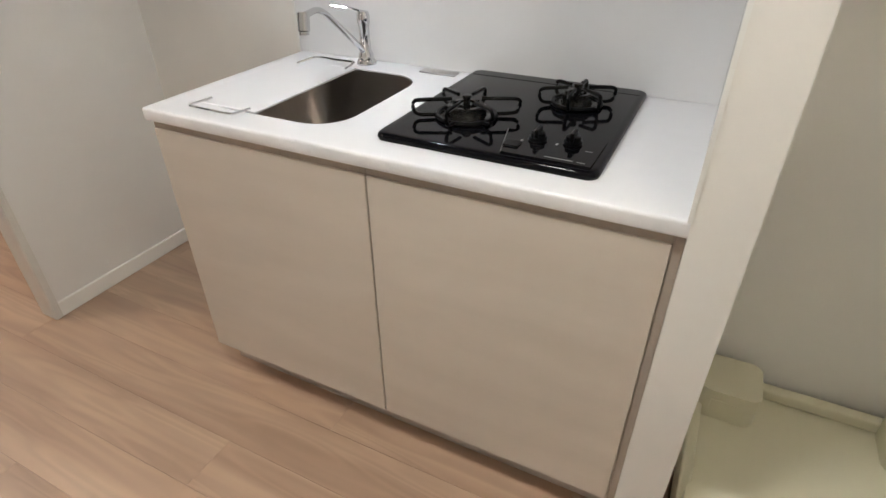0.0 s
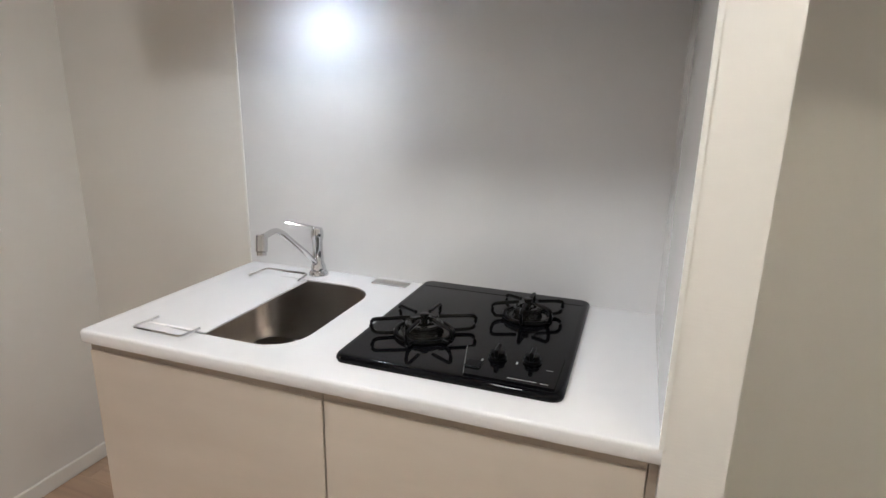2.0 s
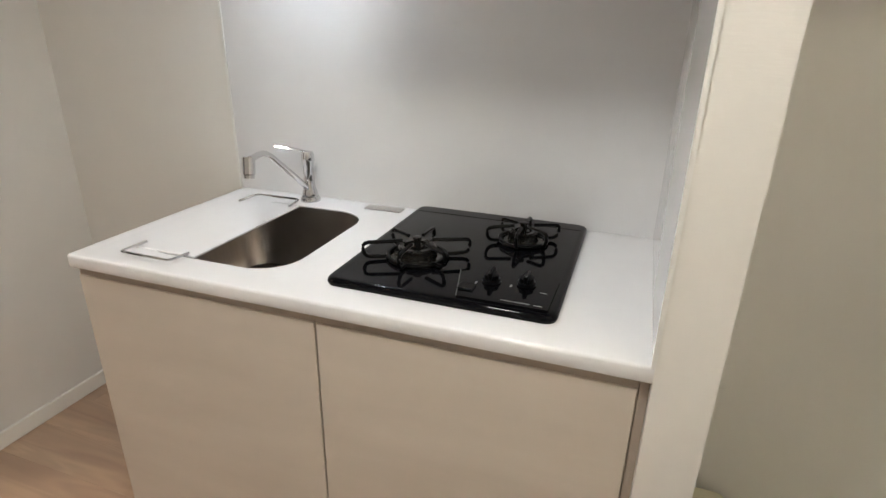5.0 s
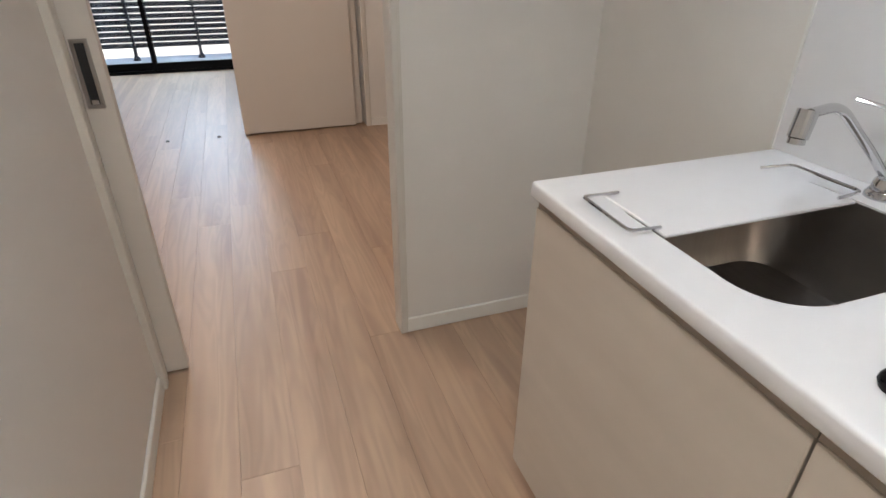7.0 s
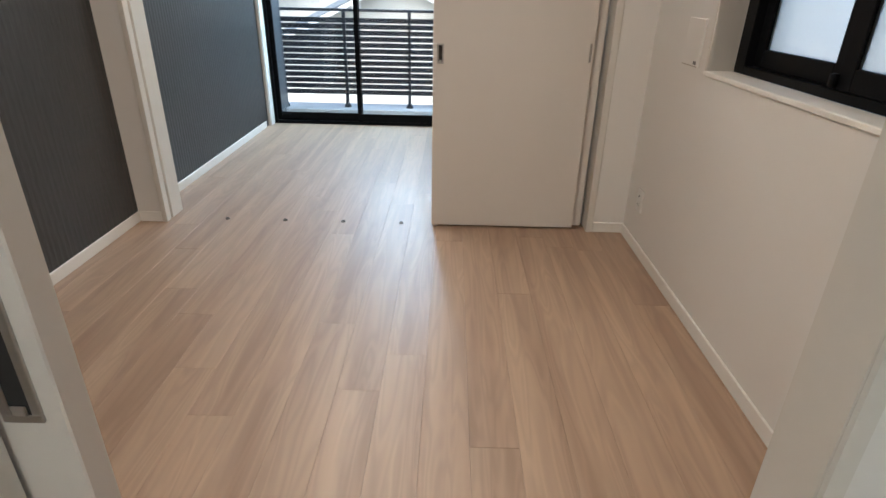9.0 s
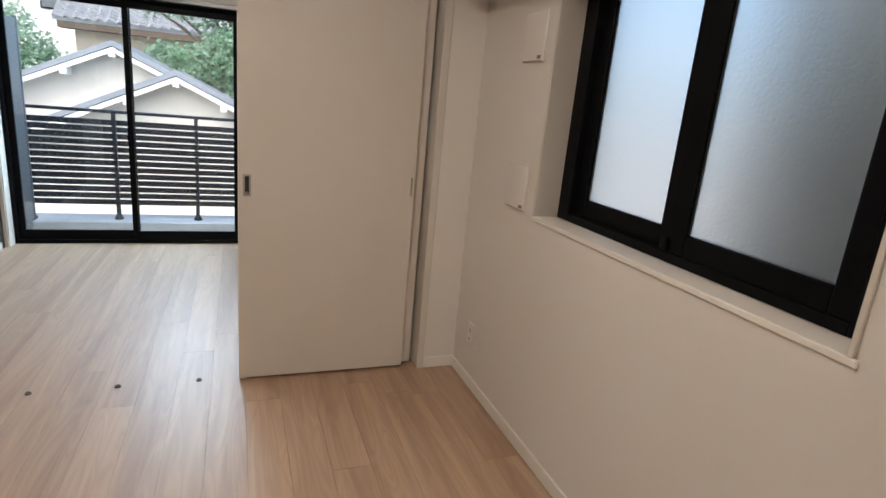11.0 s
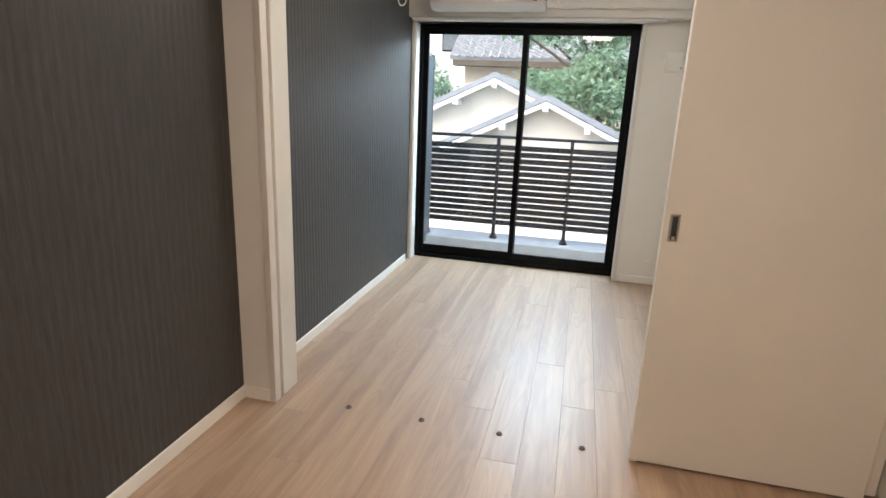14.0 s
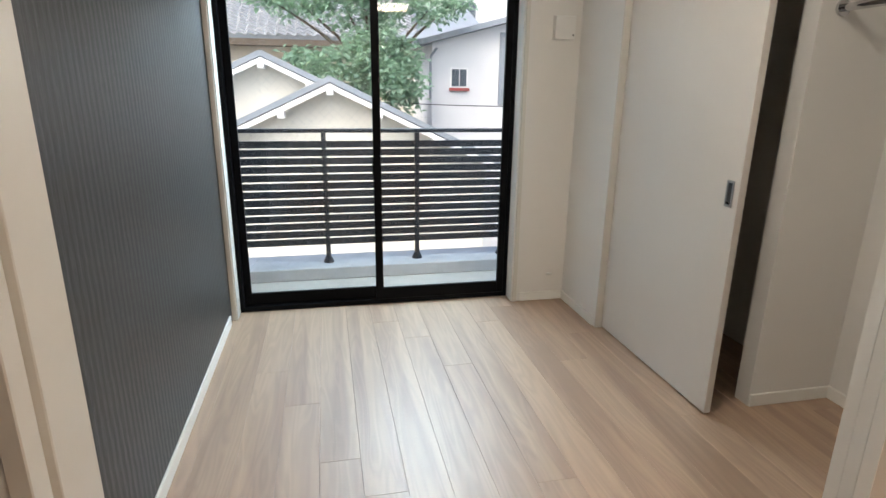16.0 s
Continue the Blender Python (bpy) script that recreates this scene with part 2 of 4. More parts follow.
PAPER = material("paper_label", (0.72, 0.71, 0.68), 0.6)
INK = material("ink", (0.28, 0.28, 0.27), 0.6)
GREY_BTN = material("grey_button", (0.16, 0.155, 0.15), 0.45)
PLATE = material("silver_plate", (0.42, 0.42, 0.41), 0.4, 0.1)
PLASTIC = material("cream_plastic", (0.70, 0.66, 0.50), 0.42, vary=0.03, bump=0.03)
WHITE = material("white_plastic", (0.80, 0.79, 0.76), 0.35, vary=0.02)
ALU = material("black_aluminium", (0.006, 0.0065, 0.008), 0.40, 0.0, vary=0.15, bump=0.05, bscale=300)
ALU.node_tree.nodes["Principled BSDF"].inputs["Specular IOR Level"].default_value = 0.07
RUBBER = material("dark_slot", (0.02, 0.02, 0.02), 0.7)
CLEAR = glass("clear_glass", 0.0)
FROST = glass("frosted_glass", 0.42, 0.3, (1.0, 1.0, 0.97))
WIRE = material("glass_wire", (0.34, 0.35, 0.36), 0.5, 0.4)
RAIL = material("rail_bronze", (0.020, 0.024, 0.032), 0.42, 0.3, vary=0.1)
CONCRETE = material("concrete", (0.50, 0.50, 0.50), 0.8, vary=0.12, scale=6, bump=0.3, bscale=90)
BALCONY = material("balcony_sheet", (0.50, 0.47, 0.42), 0.7, vary=0.08, scale=10, bump=0.15)
PLASTER = material("cream_plaster", (0.72, 0.69, 0.60), 0.85, vary=0.08, scale=1.5, bump=0.3, bscale=30)
WHITE_WALL = material("white_siding", (0.70, 0.70, 0.70), 0.7, vary=0.06, scale=1.2, bump=0.1)
BEIGE_WALL = material("beige_plaster", (0.60, 0.53, 0.43), 0.85, vary=0.1, scale=1.0, bump=0.3, bscale=20)
ROOF = material("slate_roof", (0.25, 0.28, 0.31), 0.55, vary=0.15, scale=3, bump=0.2, bscale=30)
TILE = material("clay_tile", (0.27, 0.28, 0.29), 0.42, vary=0.25, scale=9, bump=0.1)
BARGE = material("white_barge", (0.82, 0.82, 0.80), 0.6)
GROUND = material("ground", (0.32, 0.31, 0.29), 0.9, vary=0.2, scale=0.6, bump=0.4, bscale=12)
SCREEN = material("screen_panel", (0.085, 0.10, 0.115), 0.4, vary=0.05)
LEAF = material("leaf", (0.25, 0.37, 0.29), 0.5, vary=0.2, scale=1.2, second=(0.17, 0.27, 0.20))
leaf_nodes = LEAF.node_tree.nodes
thin, half = leaf_nodes.new("ShaderNodeBsdfTranslucent"), leaf_nodes.new("ShaderNodeMixShader")
thin.inputs["Color"].default_value, half.inputs["Fac"].default_value = (0.36, 0.52, 0.32, 1), 0.5
LEAF.node_tree.links.new(leaf_nodes["Principled BSDF"].outputs[0], half.inputs[1])
LEAF.node_tree.links.new(thin.outputs[0], half.inputs[2])
LEAF.node_tree.links.new(half.outputs[0], leaf_nodes["Material Output"].inputs["Surface"])
BARK = material("bark", (0.12, 0.095, 0.07), 0.9, vary=0.25, scale=8, bump=0.6, bscale=40)
DARK_WALL = material("dark_siding", (0.11, 0.13, 0.13), 0.7, vary=0.12, scale=3, bump=0.2)
DARKGLASS = material("far_glass", (0.10, 0.12, 0.14), 0.1)
RED = material("red_paint", (0.35, 0.07, 0.06), 0.6)
BLUE = material("blue_sheet", (0.03, 0.14, 0.45), 0.5)
LIT = glowing("lamp_diffuser", (1.0, 0.93, 0.85), 6.0)
LIT_COOL = glowing("downlight_lens", (0.95, 0.97, 1.0), 25.0)

# ---- building tools ----


def box(bm, x0, x1, y0, y1, z0, z1, bevel=0.0, seg=1):
    r = bmesh.ops.create_cube(bm, size=1, matrix=Matrix.LocRotScale(((x0 + x1) / 2, (y0 + y1) / 2, (z0 + z1) / 2), None, (abs(x1 - x0), abs(y1 - y0), abs(z1 - z0))))
    if bevel:
        es = list({e for v in r["verts"] for e in v.link_edges})
        bmesh.ops.bevel(bm, geom=es, offset=bevel, segments=seg, affect="EDGES", profile=0.5)
    return bm


def boxes(*rows, bevel=0.0, seg=1):
    bm = bmesh.new()
    for r in rows:
        box(bm, *r, bevel=bevel, seg=seg)
    return bm


def cyl(bm, p, q, r0, r1=None, seg=16, caps=True):
    p, q = Vector(p), Vector(q)
    d = q - p
    m = Matrix.Translation((p + q) / 2) @ d.to_track_quat("Z", "Y").to_matrix().to_4x4()
    bmesh.ops.create_cone(bm, cap_ends=caps, segments=seg, radius1=r0, radius2=r0 if r1 is None else r1, depth=d.length, matrix=m)
    return bm


def tube(bm, pts, r, seg=8, close=False, flat=1.0):
    """A round bar along a line of points."""
    pts = [Vector(p) for p in pts]
    rings = []
    up = Vector((0, 0, 1))
    for i, p in enumerate(pts):
        a = pts[i - 1] if (i or close) else p
        b = pts[(i + 1) % len(pts)] if (i < len(pts) - 1 or close) else p
        d = (b - a).normalized()
        ref = up if abs(d.dot(up)) < 0.95 else Vector((1, 0, 0))
        u = d.cross(ref).normalized()
        v = u.cross(d).normalized()
        rings.append([bm.verts.new(p + r * (math.cos(2 * math.pi * k / seg) * u + flat * math.sin(2 * math.pi * k / seg) * v)) for k in range(seg)])
    pairs = list(zip(rings, rings[1:])) + ([(rings[-1], rings[0])] if close else [])
    for A, B in pairs:
        for k in range(seg):
            bm.faces.new((A[k], A[(k + 1) % seg], B[(k + 1) % seg], B[k]))
    if not close:
        bm.faces.new(rings[0][::-1])
        bm.faces.new(rings[-1])
    return bm


def bend(pts, r=0.01, n=4):
    """The same line with its corners rounded."""
    pts = [Vector(p) for p in pts]
    out = [pts[0]]
    for a, b, c in zip(pts, pts[1:], pts[2:]):
        u, w = (a - b), (c - b)
        k = min(r, u.length * 0.45, w.length * 0.45)
        s, e = b + u.normalized() * k, b + w.normalized() * k
        out += [s.lerp(b, t).lerp(b.lerp(e, t), t) for t in (i / n for i in range(n + 1))]
    return out + [pts[-1]]


def lathe(bm, profile, at=(0, 0, 0), seg=24, caps=True):
    """Turns (radius, height) pairs round an upright axis."""
    rings = [[bm.verts.new((at[0] + r * math.cos(2 * math.pi * k / seg), at[1] + r * math.sin(2 * math.pi * k / seg), at[2] + z)) for k in range(seg)] for r, z in profile]
    for A, B in zip(rings, rings[1:]):
        for k in range(seg):
            bm.faces.new((A[k], A[(k + 1) % seg], B[(k + 1) % seg], B[k]))
    if caps and profile[0][0] > 1e-4:
        bm.faces.new(rings[0][::-1])
    if caps and profile[-1][0] > 1e-4:
        bm.faces.new(rings[-1])
    return bm


def extrude(bm, outline, axis, a, b):
    """A prism: the outline lies across the axis ('x', 'y' or 'z'), from a to b."""
    def put(u, v, w):
        return {"x": (w, u, v), "y": (u, w, v), "z": (u, v, w)}[axis]
    A = [bm.verts.new(put(u, v, a)) for u, v in outline]
    B = [bm.verts.new(put(u, v, b)) for u, v in outline]
    bm.faces.new(A)
    bm.faces.new(B[::-1])
    n = len(A)
    for k in range(n):
        bm.faces.new((A[k], B[k], B[(k + 1) % n], A[(k + 1) % n]))
    return bm


def rounded(x0, x1, y0, y1, r, n=6):
    out = []
    for cx, cy, s in ((x1 - r, y1 - r, 0), (x0 + r, y1 - r, 90), (x0 + r, y0 + r, 180), (x1 - r, y0 + r, 270)):
        out += [(cx + r * math.cos(radians(s + 90 * k / n)), cy + r * math.sin(radians(s + 90 * k / n))) for k in range(n + 1)]
    return out


def finish(bm, name, mat, smooth=True):
    bmesh.ops.remove_doubles(bm, verts=bm.verts, dist=1e-6)
    bmesh.ops.recalc_face_normals(bm, faces=bm.faces)
    me = bpy.data.meshes.new(name)
    bm.to_mesh(me)
    bm.free()
    me.materials.append(mat)
    if smooth:
        me.shade_smooth()
        me.set_sharp_from_angle(angle=radians(32))
    return me


def thing(name, bm, mat, label, category, group="", kind="", at=None):
    """A thing of one mesh, or the mesh that carries its parts."""
    ob = new(name, finish(bm, name, mat))
    if at:
        ob.location = at
    return tagged(ob, label, category, group, kind)


def holder(name, at, label, category, group="", kind=""):
    ob = new(name)
    ob.location = at
    ob.empty_display_size = 0.05
    return tagged(ob, label, category, group, kind)


def part(name, bm, mat, parent, label=""):
    """One mesh under a thing or a part; bm is in the world's metres."""
    base = Vector((0, 0, 0))
    up = parent
    while up:
        base += up.location
        up = up.parent
    bmesh.ops.translate(bm, verts=bm.verts, vec=-base)
    ob = new(name, finish(bm, name, mat))
    ob.parent = parent
    return tagged(ob, label)


def structure(name, bm, mat, label, category):
    return thing(name, bm, mat, label, category, kind="structure")


# ---- large structure ----
KX0, KY1 = -1.92, 1.445          # kitchen: room-side wall, back wall
PX0, PX1 = -4.68, -4.50          # partition between the two rooms
RY0, RY1 = -1.375, 1.431         # rooms: grey wall, window wall
BX0, BY1 = -6.98, 0.722          # bedroom: balcony wall, closet wall
TOP = 2.40

floor = structure("floor", boxes((-7.12, 1.0, -1.5, 1.75, -0.12, -0.012)), SUBFLOOR, "light walnut laminate floorboards running through all rooms", "floor")
structure("ceiling", boxes((-7.2, 1.1, -1.7, 1.8, TOP, TOP + 0.12), (KX0, 0.0, 1.07, KY1, 2.07, 2.28), (-1.92, 1.0, -1.0, 1.07, 2.28, TOP - 0.001)), CEIL, "white papered ceiling with a lowered part over the kitchen", "ceiling")

structure("wall_grey", boxes((-7.1, KX0 - 0.1, RY0 - 0.14, RY0, 0, TOP)), GREY_WALL, "dark grey ribbed wallpaper accent wall", "wall")
structure("wall_balcony", boxes(
    (-7.2, BX0, RY0, -1.39 + 0.05, 0, TOP), (-7.2, BX0, 0.367, 1.7, 0, TOP), (-7.2, BX0, -1.34, 0.367, 1.95, TOP)), WALL, "white papered wall around the balcony window", "wall")
structure("beam_balcony", boxes((BX0, -6.88, RY0, BY1, 1.975, TOP)), WALL, "white papered beam above the balcony window", "beam")
structure("wall_closet", boxes(
    (BX0, -6.49, BY1, BY1 + 0.09, 0, TOP), (-6.49, PX0, BY1, BY1 + 0.09, 2.03, TOP), (-6.98, -4.68, 1.42, 1.52, 0, TOP),
    (-5.66, -5.58, 1.0, 1.42, 0, TOP)), WALL, "white papered closet walls with a wide opening", "wall")
structure("wall_partition", boxes(
    (PX0, PX1, RY0, -1.235, 0, TOP), (PX0, PX1, 1.255, RY1, 0, TOP), (PX0, PX1, -1.235, 1.255, 2.185, TOP)), WALL, "white papered partition around the wide sliding door opening", "wall")
SX0, SX1, SZ0, SZ1 = -3.826, -2.577, 0.985, 1.885
structure("wall_window_side", boxes(
    (PX1, SX0, RY1, RY1 + 0.24, 0, TOP), (SX1, -1.985, RY1, RY1 + 0.24, 0, TOP), (SX0, SX1, RY1, RY1 + 0.24, 0, SZ0 - 0.02), (SX0, SX1, RY1, RY1 + 0.24, SZ1, TOP)), WALL, "white papered wall with a deep window opening", "wall")
structure("beam_window_side", boxes((PX1, -1.985, 1.225, RY1, 1.885, TOP)), WALL, "white papered beam above the frosted window", "beam")
structure("wall_kitchen_door", boxes(
    (-1.985, KX0, 0.797, 1.70, 0, TOP), (-2.05, -2.0, RY0, -0.055, 0, TOP), (-1.94, KX0, -0.60, -0.055, 0, TOP), (-1.985, KX0, -0.055, 0.797, 2.06, TOP)), WALL, "white papered wall around the kitchen doorway", "wall")
structure("wall_corridor", boxes((KX0, -1.0, -0.14, -0.024, 0, TOP), (-1.1, -1.0, -1.0, -0.14, 0, TOP), (-1.1, 1.05, -1.1, -1.0, 0, TOP)), WALL, "white papered corridor wall opposite the kitchen", "wall")
structure("wall_kitchen_back", boxes((KX0, 1.05, KY1, KY1 + 0.12, 0, TOP)), WALL, "white papered wall behind the kitchen", "wall")
structure("wall_kitchen_end", boxes((0.0, 0.09, 0.85, KY1, 0, TOP)), WALL, "textured white papered wing wall beside the kitchen", "wall")
structure("wall_laundry_header", boxes((0.09, 0.79, 0.85, 0.95, 1.90, TOP)), WALL, "white papered header above the laundry niche", "wall")
structure("wall_laundry", boxes((0.79, 0.90, -1.0, KY1, 0, TOP)), WALL, "white papered wall of the laundry niche", "wall")


def skirting(name, rows, label="white skirting board along the floor"):
    return structure(name, boxes(*rows, bevel=0.003), TRIM, label, "baseboard")


BH, BT = 0.06, 0.011
skirting("baseboard_grey", [(-6.90, PX0, RY0, RY0 + BT, 0, BH), (PX1, -2.06, RY0, RY0 + BT, 0, BH)])
skirting("baseboard_partition", [(PX1, PX1 + BT, RY0 + BT, -1.237, 0, BH), (PX1, PX1 + BT, 1.257, RY1, 0, BH)])
skirting("baseboard_window_side", [(PX1 + BT, -1.985, RY1 - BT, RY1, 0, BH)])
skirting("baseboard_balcony", [(BX0, BX0 + BT, 0.42, BY1, 0, BH), (BX0 + BT, -6.52, BY1 - BT, BY1, 0, BH)])
skirting("baseboard_kitchen", [(KX0, KX0 + BT, 0.791, KY1, 0, BH), (KX0 + BT, -1.2, KY1 - BT, KY1, 0, BH), (-1.874, -1.0, -0.024, -0.024 + BT, 0, BH)])
skirting("baseboard_wing", [(-0.001, 0.09, 0.839, 0.85, 0, BH)])
skirting("baseboard_closet", [(-5.58, -4.68, 1.42 - BT, 1.42, 0, BH), (-5.58, -5.58 + BT, 1.0, 1.42 - BT, 0, BH)])

# ---- door trims ----


def trim(name, bm, label, mat=CASING):
    return structure(name, bm, mat, label, "door frame")


# partition opening: left jamb, right jamb, head
trim("trim_partition", boxes(
    (PX0 - 0.008, -4.56, -1.237, -1.207, 0, 2.17), (-4.535, PX1 + 0.012, -1.237, -1.207, 0, 2.17), (-4.56, -4.535, -1.237, -1.222, 0, 2.17),
    (PX0 - 0.008, PX1 + 0.012, 1.218, 1.255, 0, 2.17), (PX0 - 0.008, PX1 + 0.012, -1.207, 1.218, 2.165, 2.19), bevel=0.002), "white frame of the wide sliding door opening")
trim("trim_kitchen_right", boxes((-1.99, -1.909, 0.769, 0.797, 0, 2.05), (-1.921, -1.907, 0.770, 0.790, 0, 2.05), bevel=0.003), "white door frame around the kitchen doorway")
trim("trim_kitchen_left", boxes((-1.912, -1.875, -0.055, -0.004, 0, 2.05), (-1.945, -1.912, -0.055, -0.009, 0, 2.05), (-2.062, -1.998, -0.055, -0.005, 0, 2.05), (-1.99, -1.908, -0.004, 0.769, 2.05, 2.075), bevel=0.003), "white pocket door frame")
trim("trim_closet", boxes((-6.494, -6.485, BY1 - 0.003, BY1 + 0.095, 0, 2.03), (-6.51, PX0, BY1 - 0.012, BY1 + 0.095, 2.005, 2.04), bevel=0.002), "white closet opening frame")


def flush_pull(parent, x, y, z, w, h, axis, side):
    """A recessed finger pull: rim, dark cup and thumb latch. axis is the face's normal."""
    def b(u0, u1, z0, z1, d0, d1):
        d0, d1 = sorted((d0 * side, d1 * side))
        return (x + d0, x + d1, y + u0, y + u1, z + z0, z + z1) if axis == "x" else (x + u0, x + u1, y + d0, y + d1, z + z0, z + z1)
    t = w * 0.24
    rim = part("pull_rim", boxes(b(-w / 2, w / 2, h / 2 - t, h / 2, -0.004, 0.0025), b(-w / 2, w / 2, -h / 2, -h / 2 + t, -0.004, 0.0025),
                                 b(-w / 2, -w / 2 + t, -h / 2 + t, h / 2 - t, -0.004, 0.0025), b(w / 2 - t, w / 2, -h / 2 + t, h / 2 - t, -0.004, 0.0025), bevel=0.0008), PULL, parent, "satin metal pull rim")
    part("thumb_latch", boxes(b(-w * 0.2, w * 0.2, -h / 2 + t, -h / 2 + t + 0.012, 0.0, 0.004), bevel=0.001), CHROME, rim, "small chrome thumb latch")
    part("cup", boxes(b(-w / 2 + t, w / 2 - t, -h / 2 + t, h / 2 - t, 0.0002, 0.0009)), RUBBER, rim, "dark recessed finger cup")


# the three sliding panels, pushed together
for k, (x1, y0, y1) in enumerate(((-4.518, 0.327, 1.142), (-4.556, 0.333, 1.197), (-4.594, 0.339, 1.210))):
    panel = holder("sliding_door", (x1 - 0.017, (y0 + y1) / 2, 0.012), "cream sliding door panel stacked open against the others", "sliding door", "three sliding partition doors")
    part("leaf", boxes((x1 - 0.034, x1, y0, y1, 0.012, 2.16), bevel=0.0025), PANEL, panel)
    part("edge_strip", boxes((x1 - 0.033, x1 - 0.001, y0 - 0.002, y0 + 0.001, 0.014, 2.158)), TRIM, panel, "pale edge banding")
    part("guide", boxes((x1 - 0.022, x1 - 0.012, y0 + 0.002, y0 + 0.03, 0.0, 0.0125)), WHITE, panel, "white bottom guide")
    if k == 0:
        flush_pull(panel, x1, y0 + 0.036, 0.957, 0.034, 0.098, "x", 1)
        part("stop", boxes((x1 - 0.002, x1 + 0.004, y1 - 0.022, y1 - 0.012, 0.93, 1.02)), PULL, panel, "slim side catch")

# floor guides for the sliding doors
GUIDE = material("guide_metal", (0.16, 0.14, 0.12), 0.3, 1.0)
stud_bm = lathe(bmesh.new(), [(0.0001, 0.010), (0.007, 0.0095), (0.012, 0.006), (0.0135, 0.0)], seg=14)
stud = thing("floor_guide", stud_bm, GUIDE, "small domed metal door guide set in the floor", "door guide", "row of floor guides", at=(-4.553, -0.881, 0))
part("slot", boxes((-4.556, -4.550, -0.888, -0.874, 0.0070, 0.0106)), RUBBER, stud, "dark screw slot")
for y in (-0.539, -0.196, 0.146):
    copy_thing(stud, pose(-4.553, y, 0))

# pocket door of the kitchen
pd = holder("pocket_door", (-1.965, -0.2, 0.01), "cream pocket door pushed back into the wall", "sliding door")
part("leaf", boxes((-1.985, -1.95, -0.6, 0.055, 0.01, 2.045), bevel=0.002), PANEL, pd)
flush_pull(pd, -1.949, 0.015, 0.952, 0.040, 0.165, "x", 1)

# closet door
cd = holder("closet_door", (-6.0, BY1 + 0.045, 0.01), "white closet sliding door standing half open", "sliding door")
part("leaf", boxes((-6.48, -5.55, BY1 + 0.035, BY1 + 0.067, 0.01, 2.0), bevel=0.002), PANEL, cd)
flush_pull(cd, -5.60, BY1 + 0.035, 0.957, 0.042, 0.105, "y", -1)
rod = holder("closet_rod", (-5.1, 1.1, 1.64), "chrome clothes rod fixed between the closet walls", "clothes rod")
part("bar", cyl(bmesh.new(), (-5.58, 1.09, 1.64), (-4.68, 1.09, 1.64), 0.014), CHROME, rod)
part("flange", cyl(bmesh.new(), (-5.58, 1.09, 1.64), (-5.568, 1.09, 1.64), 0.028, seg=24), CHROME, rod)

# ---- balcony window ----
WX = -7.085


def bars(x0, x1, y0, y1, z0, z1, s, t=None, b=None):
    """Four members round a rectangle in a wall that faces x."""
    t, b = t or s, b or s
    return [(x0, x1, y0, y0 + s, z0, z1), (x0, x1, y1 - s, y1, z0, z1), (x0, x1, y0 + s, y1 - s, z1 - t, z1), (x0, x1, y0 + s, y1 - s, z0, z0 + b)]


win = holder("window_1", (WX, -0.487, 0.0), "black aluminium sliding balcony window with wired glass", "window", kind="structure")
for n, row in zip(("jamb", "jamb", "head", "sill"), bars(WX - 0.075, WX, -1.345, 0.372, 0.0, 1.95, 0.030, 0.030, 0.030)):
    part(n, boxes(row, bevel=0.002), ALU, win)


def wires(bm, x, y0, y1, z0, z1, pitch=0.052, r=0.0003):
    w, h = y1 - y0, z1 - z0
    for sgn in (1, -1):
        k = -h
        while k < w:
            a, b = max(0, k), min(w, k + h)
            if b - a > 0.02:
                p, q = (a - k, b - k)
                ya, yb = (y0 + a, y0 + b) if sgn > 0 else (y1 - a, y1 - b)
                cyl(bm, (x, ya, z0 + p), (x, yb, z0 + q), r, seg=4, caps=False)
            k += pitch
    return bm


for name, x, y0, y1 in (("sash", WX - 0.062, -1.315, -0.455), ("sash", WX - 0.030, -0.505, 0.342)):
    s = part(name, boxes(*bars(x, x + 0.026, y0, y1, 0.03, 1.92, 0.042, 0.045, 0.075), bevel=0.002), ALU, win)
    wired = y0 < -1
    pane = part("pane", boxes((x + 0.010, x + 0.016, y0 + 0.038, y1 - 0.038, 0.10, 1.88)), CLEAR, s, "clear wired glass" if wired else "clear glass")
    pane.visible_shadow = False
    if wired:
        part("wire_mesh", wires(bmesh.new(), x + 0.013, y0 + 0.042, y1 - 0.042, 0.105, 1.875), WIRE, s, "diagonal wire mesh in the glass")
latch = part("latch", boxes((WX - 0.036, WX - 0.015, -0.51, -0.487, 0.83, 0.93), (WX - 0.02, WX - 0.005, -0.512, -0.49, 0.87, 0.90), bevel=0.003, seg=2), ALU, win, "black crescent latch")
trim("trim_balcony_window", boxes(
    (WX, BX0 + 0.012, -1.373, -1.347, 0, 1.972), (WX, BX0 + 0.012, 0.374, 0.40, 0, 1.972), (WX, BX0 + 0.012, -1.347, 0.374, 1.95, 1.972), bevel=0.002), "white jamb boards around the balcony window")
structure("trim_curtain_rail", boxes((-6.945, -6.905, -1.36, 0.52, 1.955, 1.9745), (-6.932, -6.918, -1.35, 0.51, 1.948, 1.9555), bevel=0.003), WHITE, "white curtain rail under the beam", "curtain rail")

# ---- frosted side window ----
FY = 1.53
sw = holder("window_2", ((SX0 + SX1) / 2, FY, SZ0), "black aluminium sliding window with frosted glass", "window", kind="structure")


def ybars(x0, x1, y0, y1, z0, z1, s, t, b):
    return [(x0, x0 + s, y0, y1, z0, z1), (x1 - s, x1, y0, y1, z0, z1), (x0 + s, x1 - s, y0, y1, z1 - t, z1), (x0 + s, x1 - s, y0, y1, z0, z0 + b)]


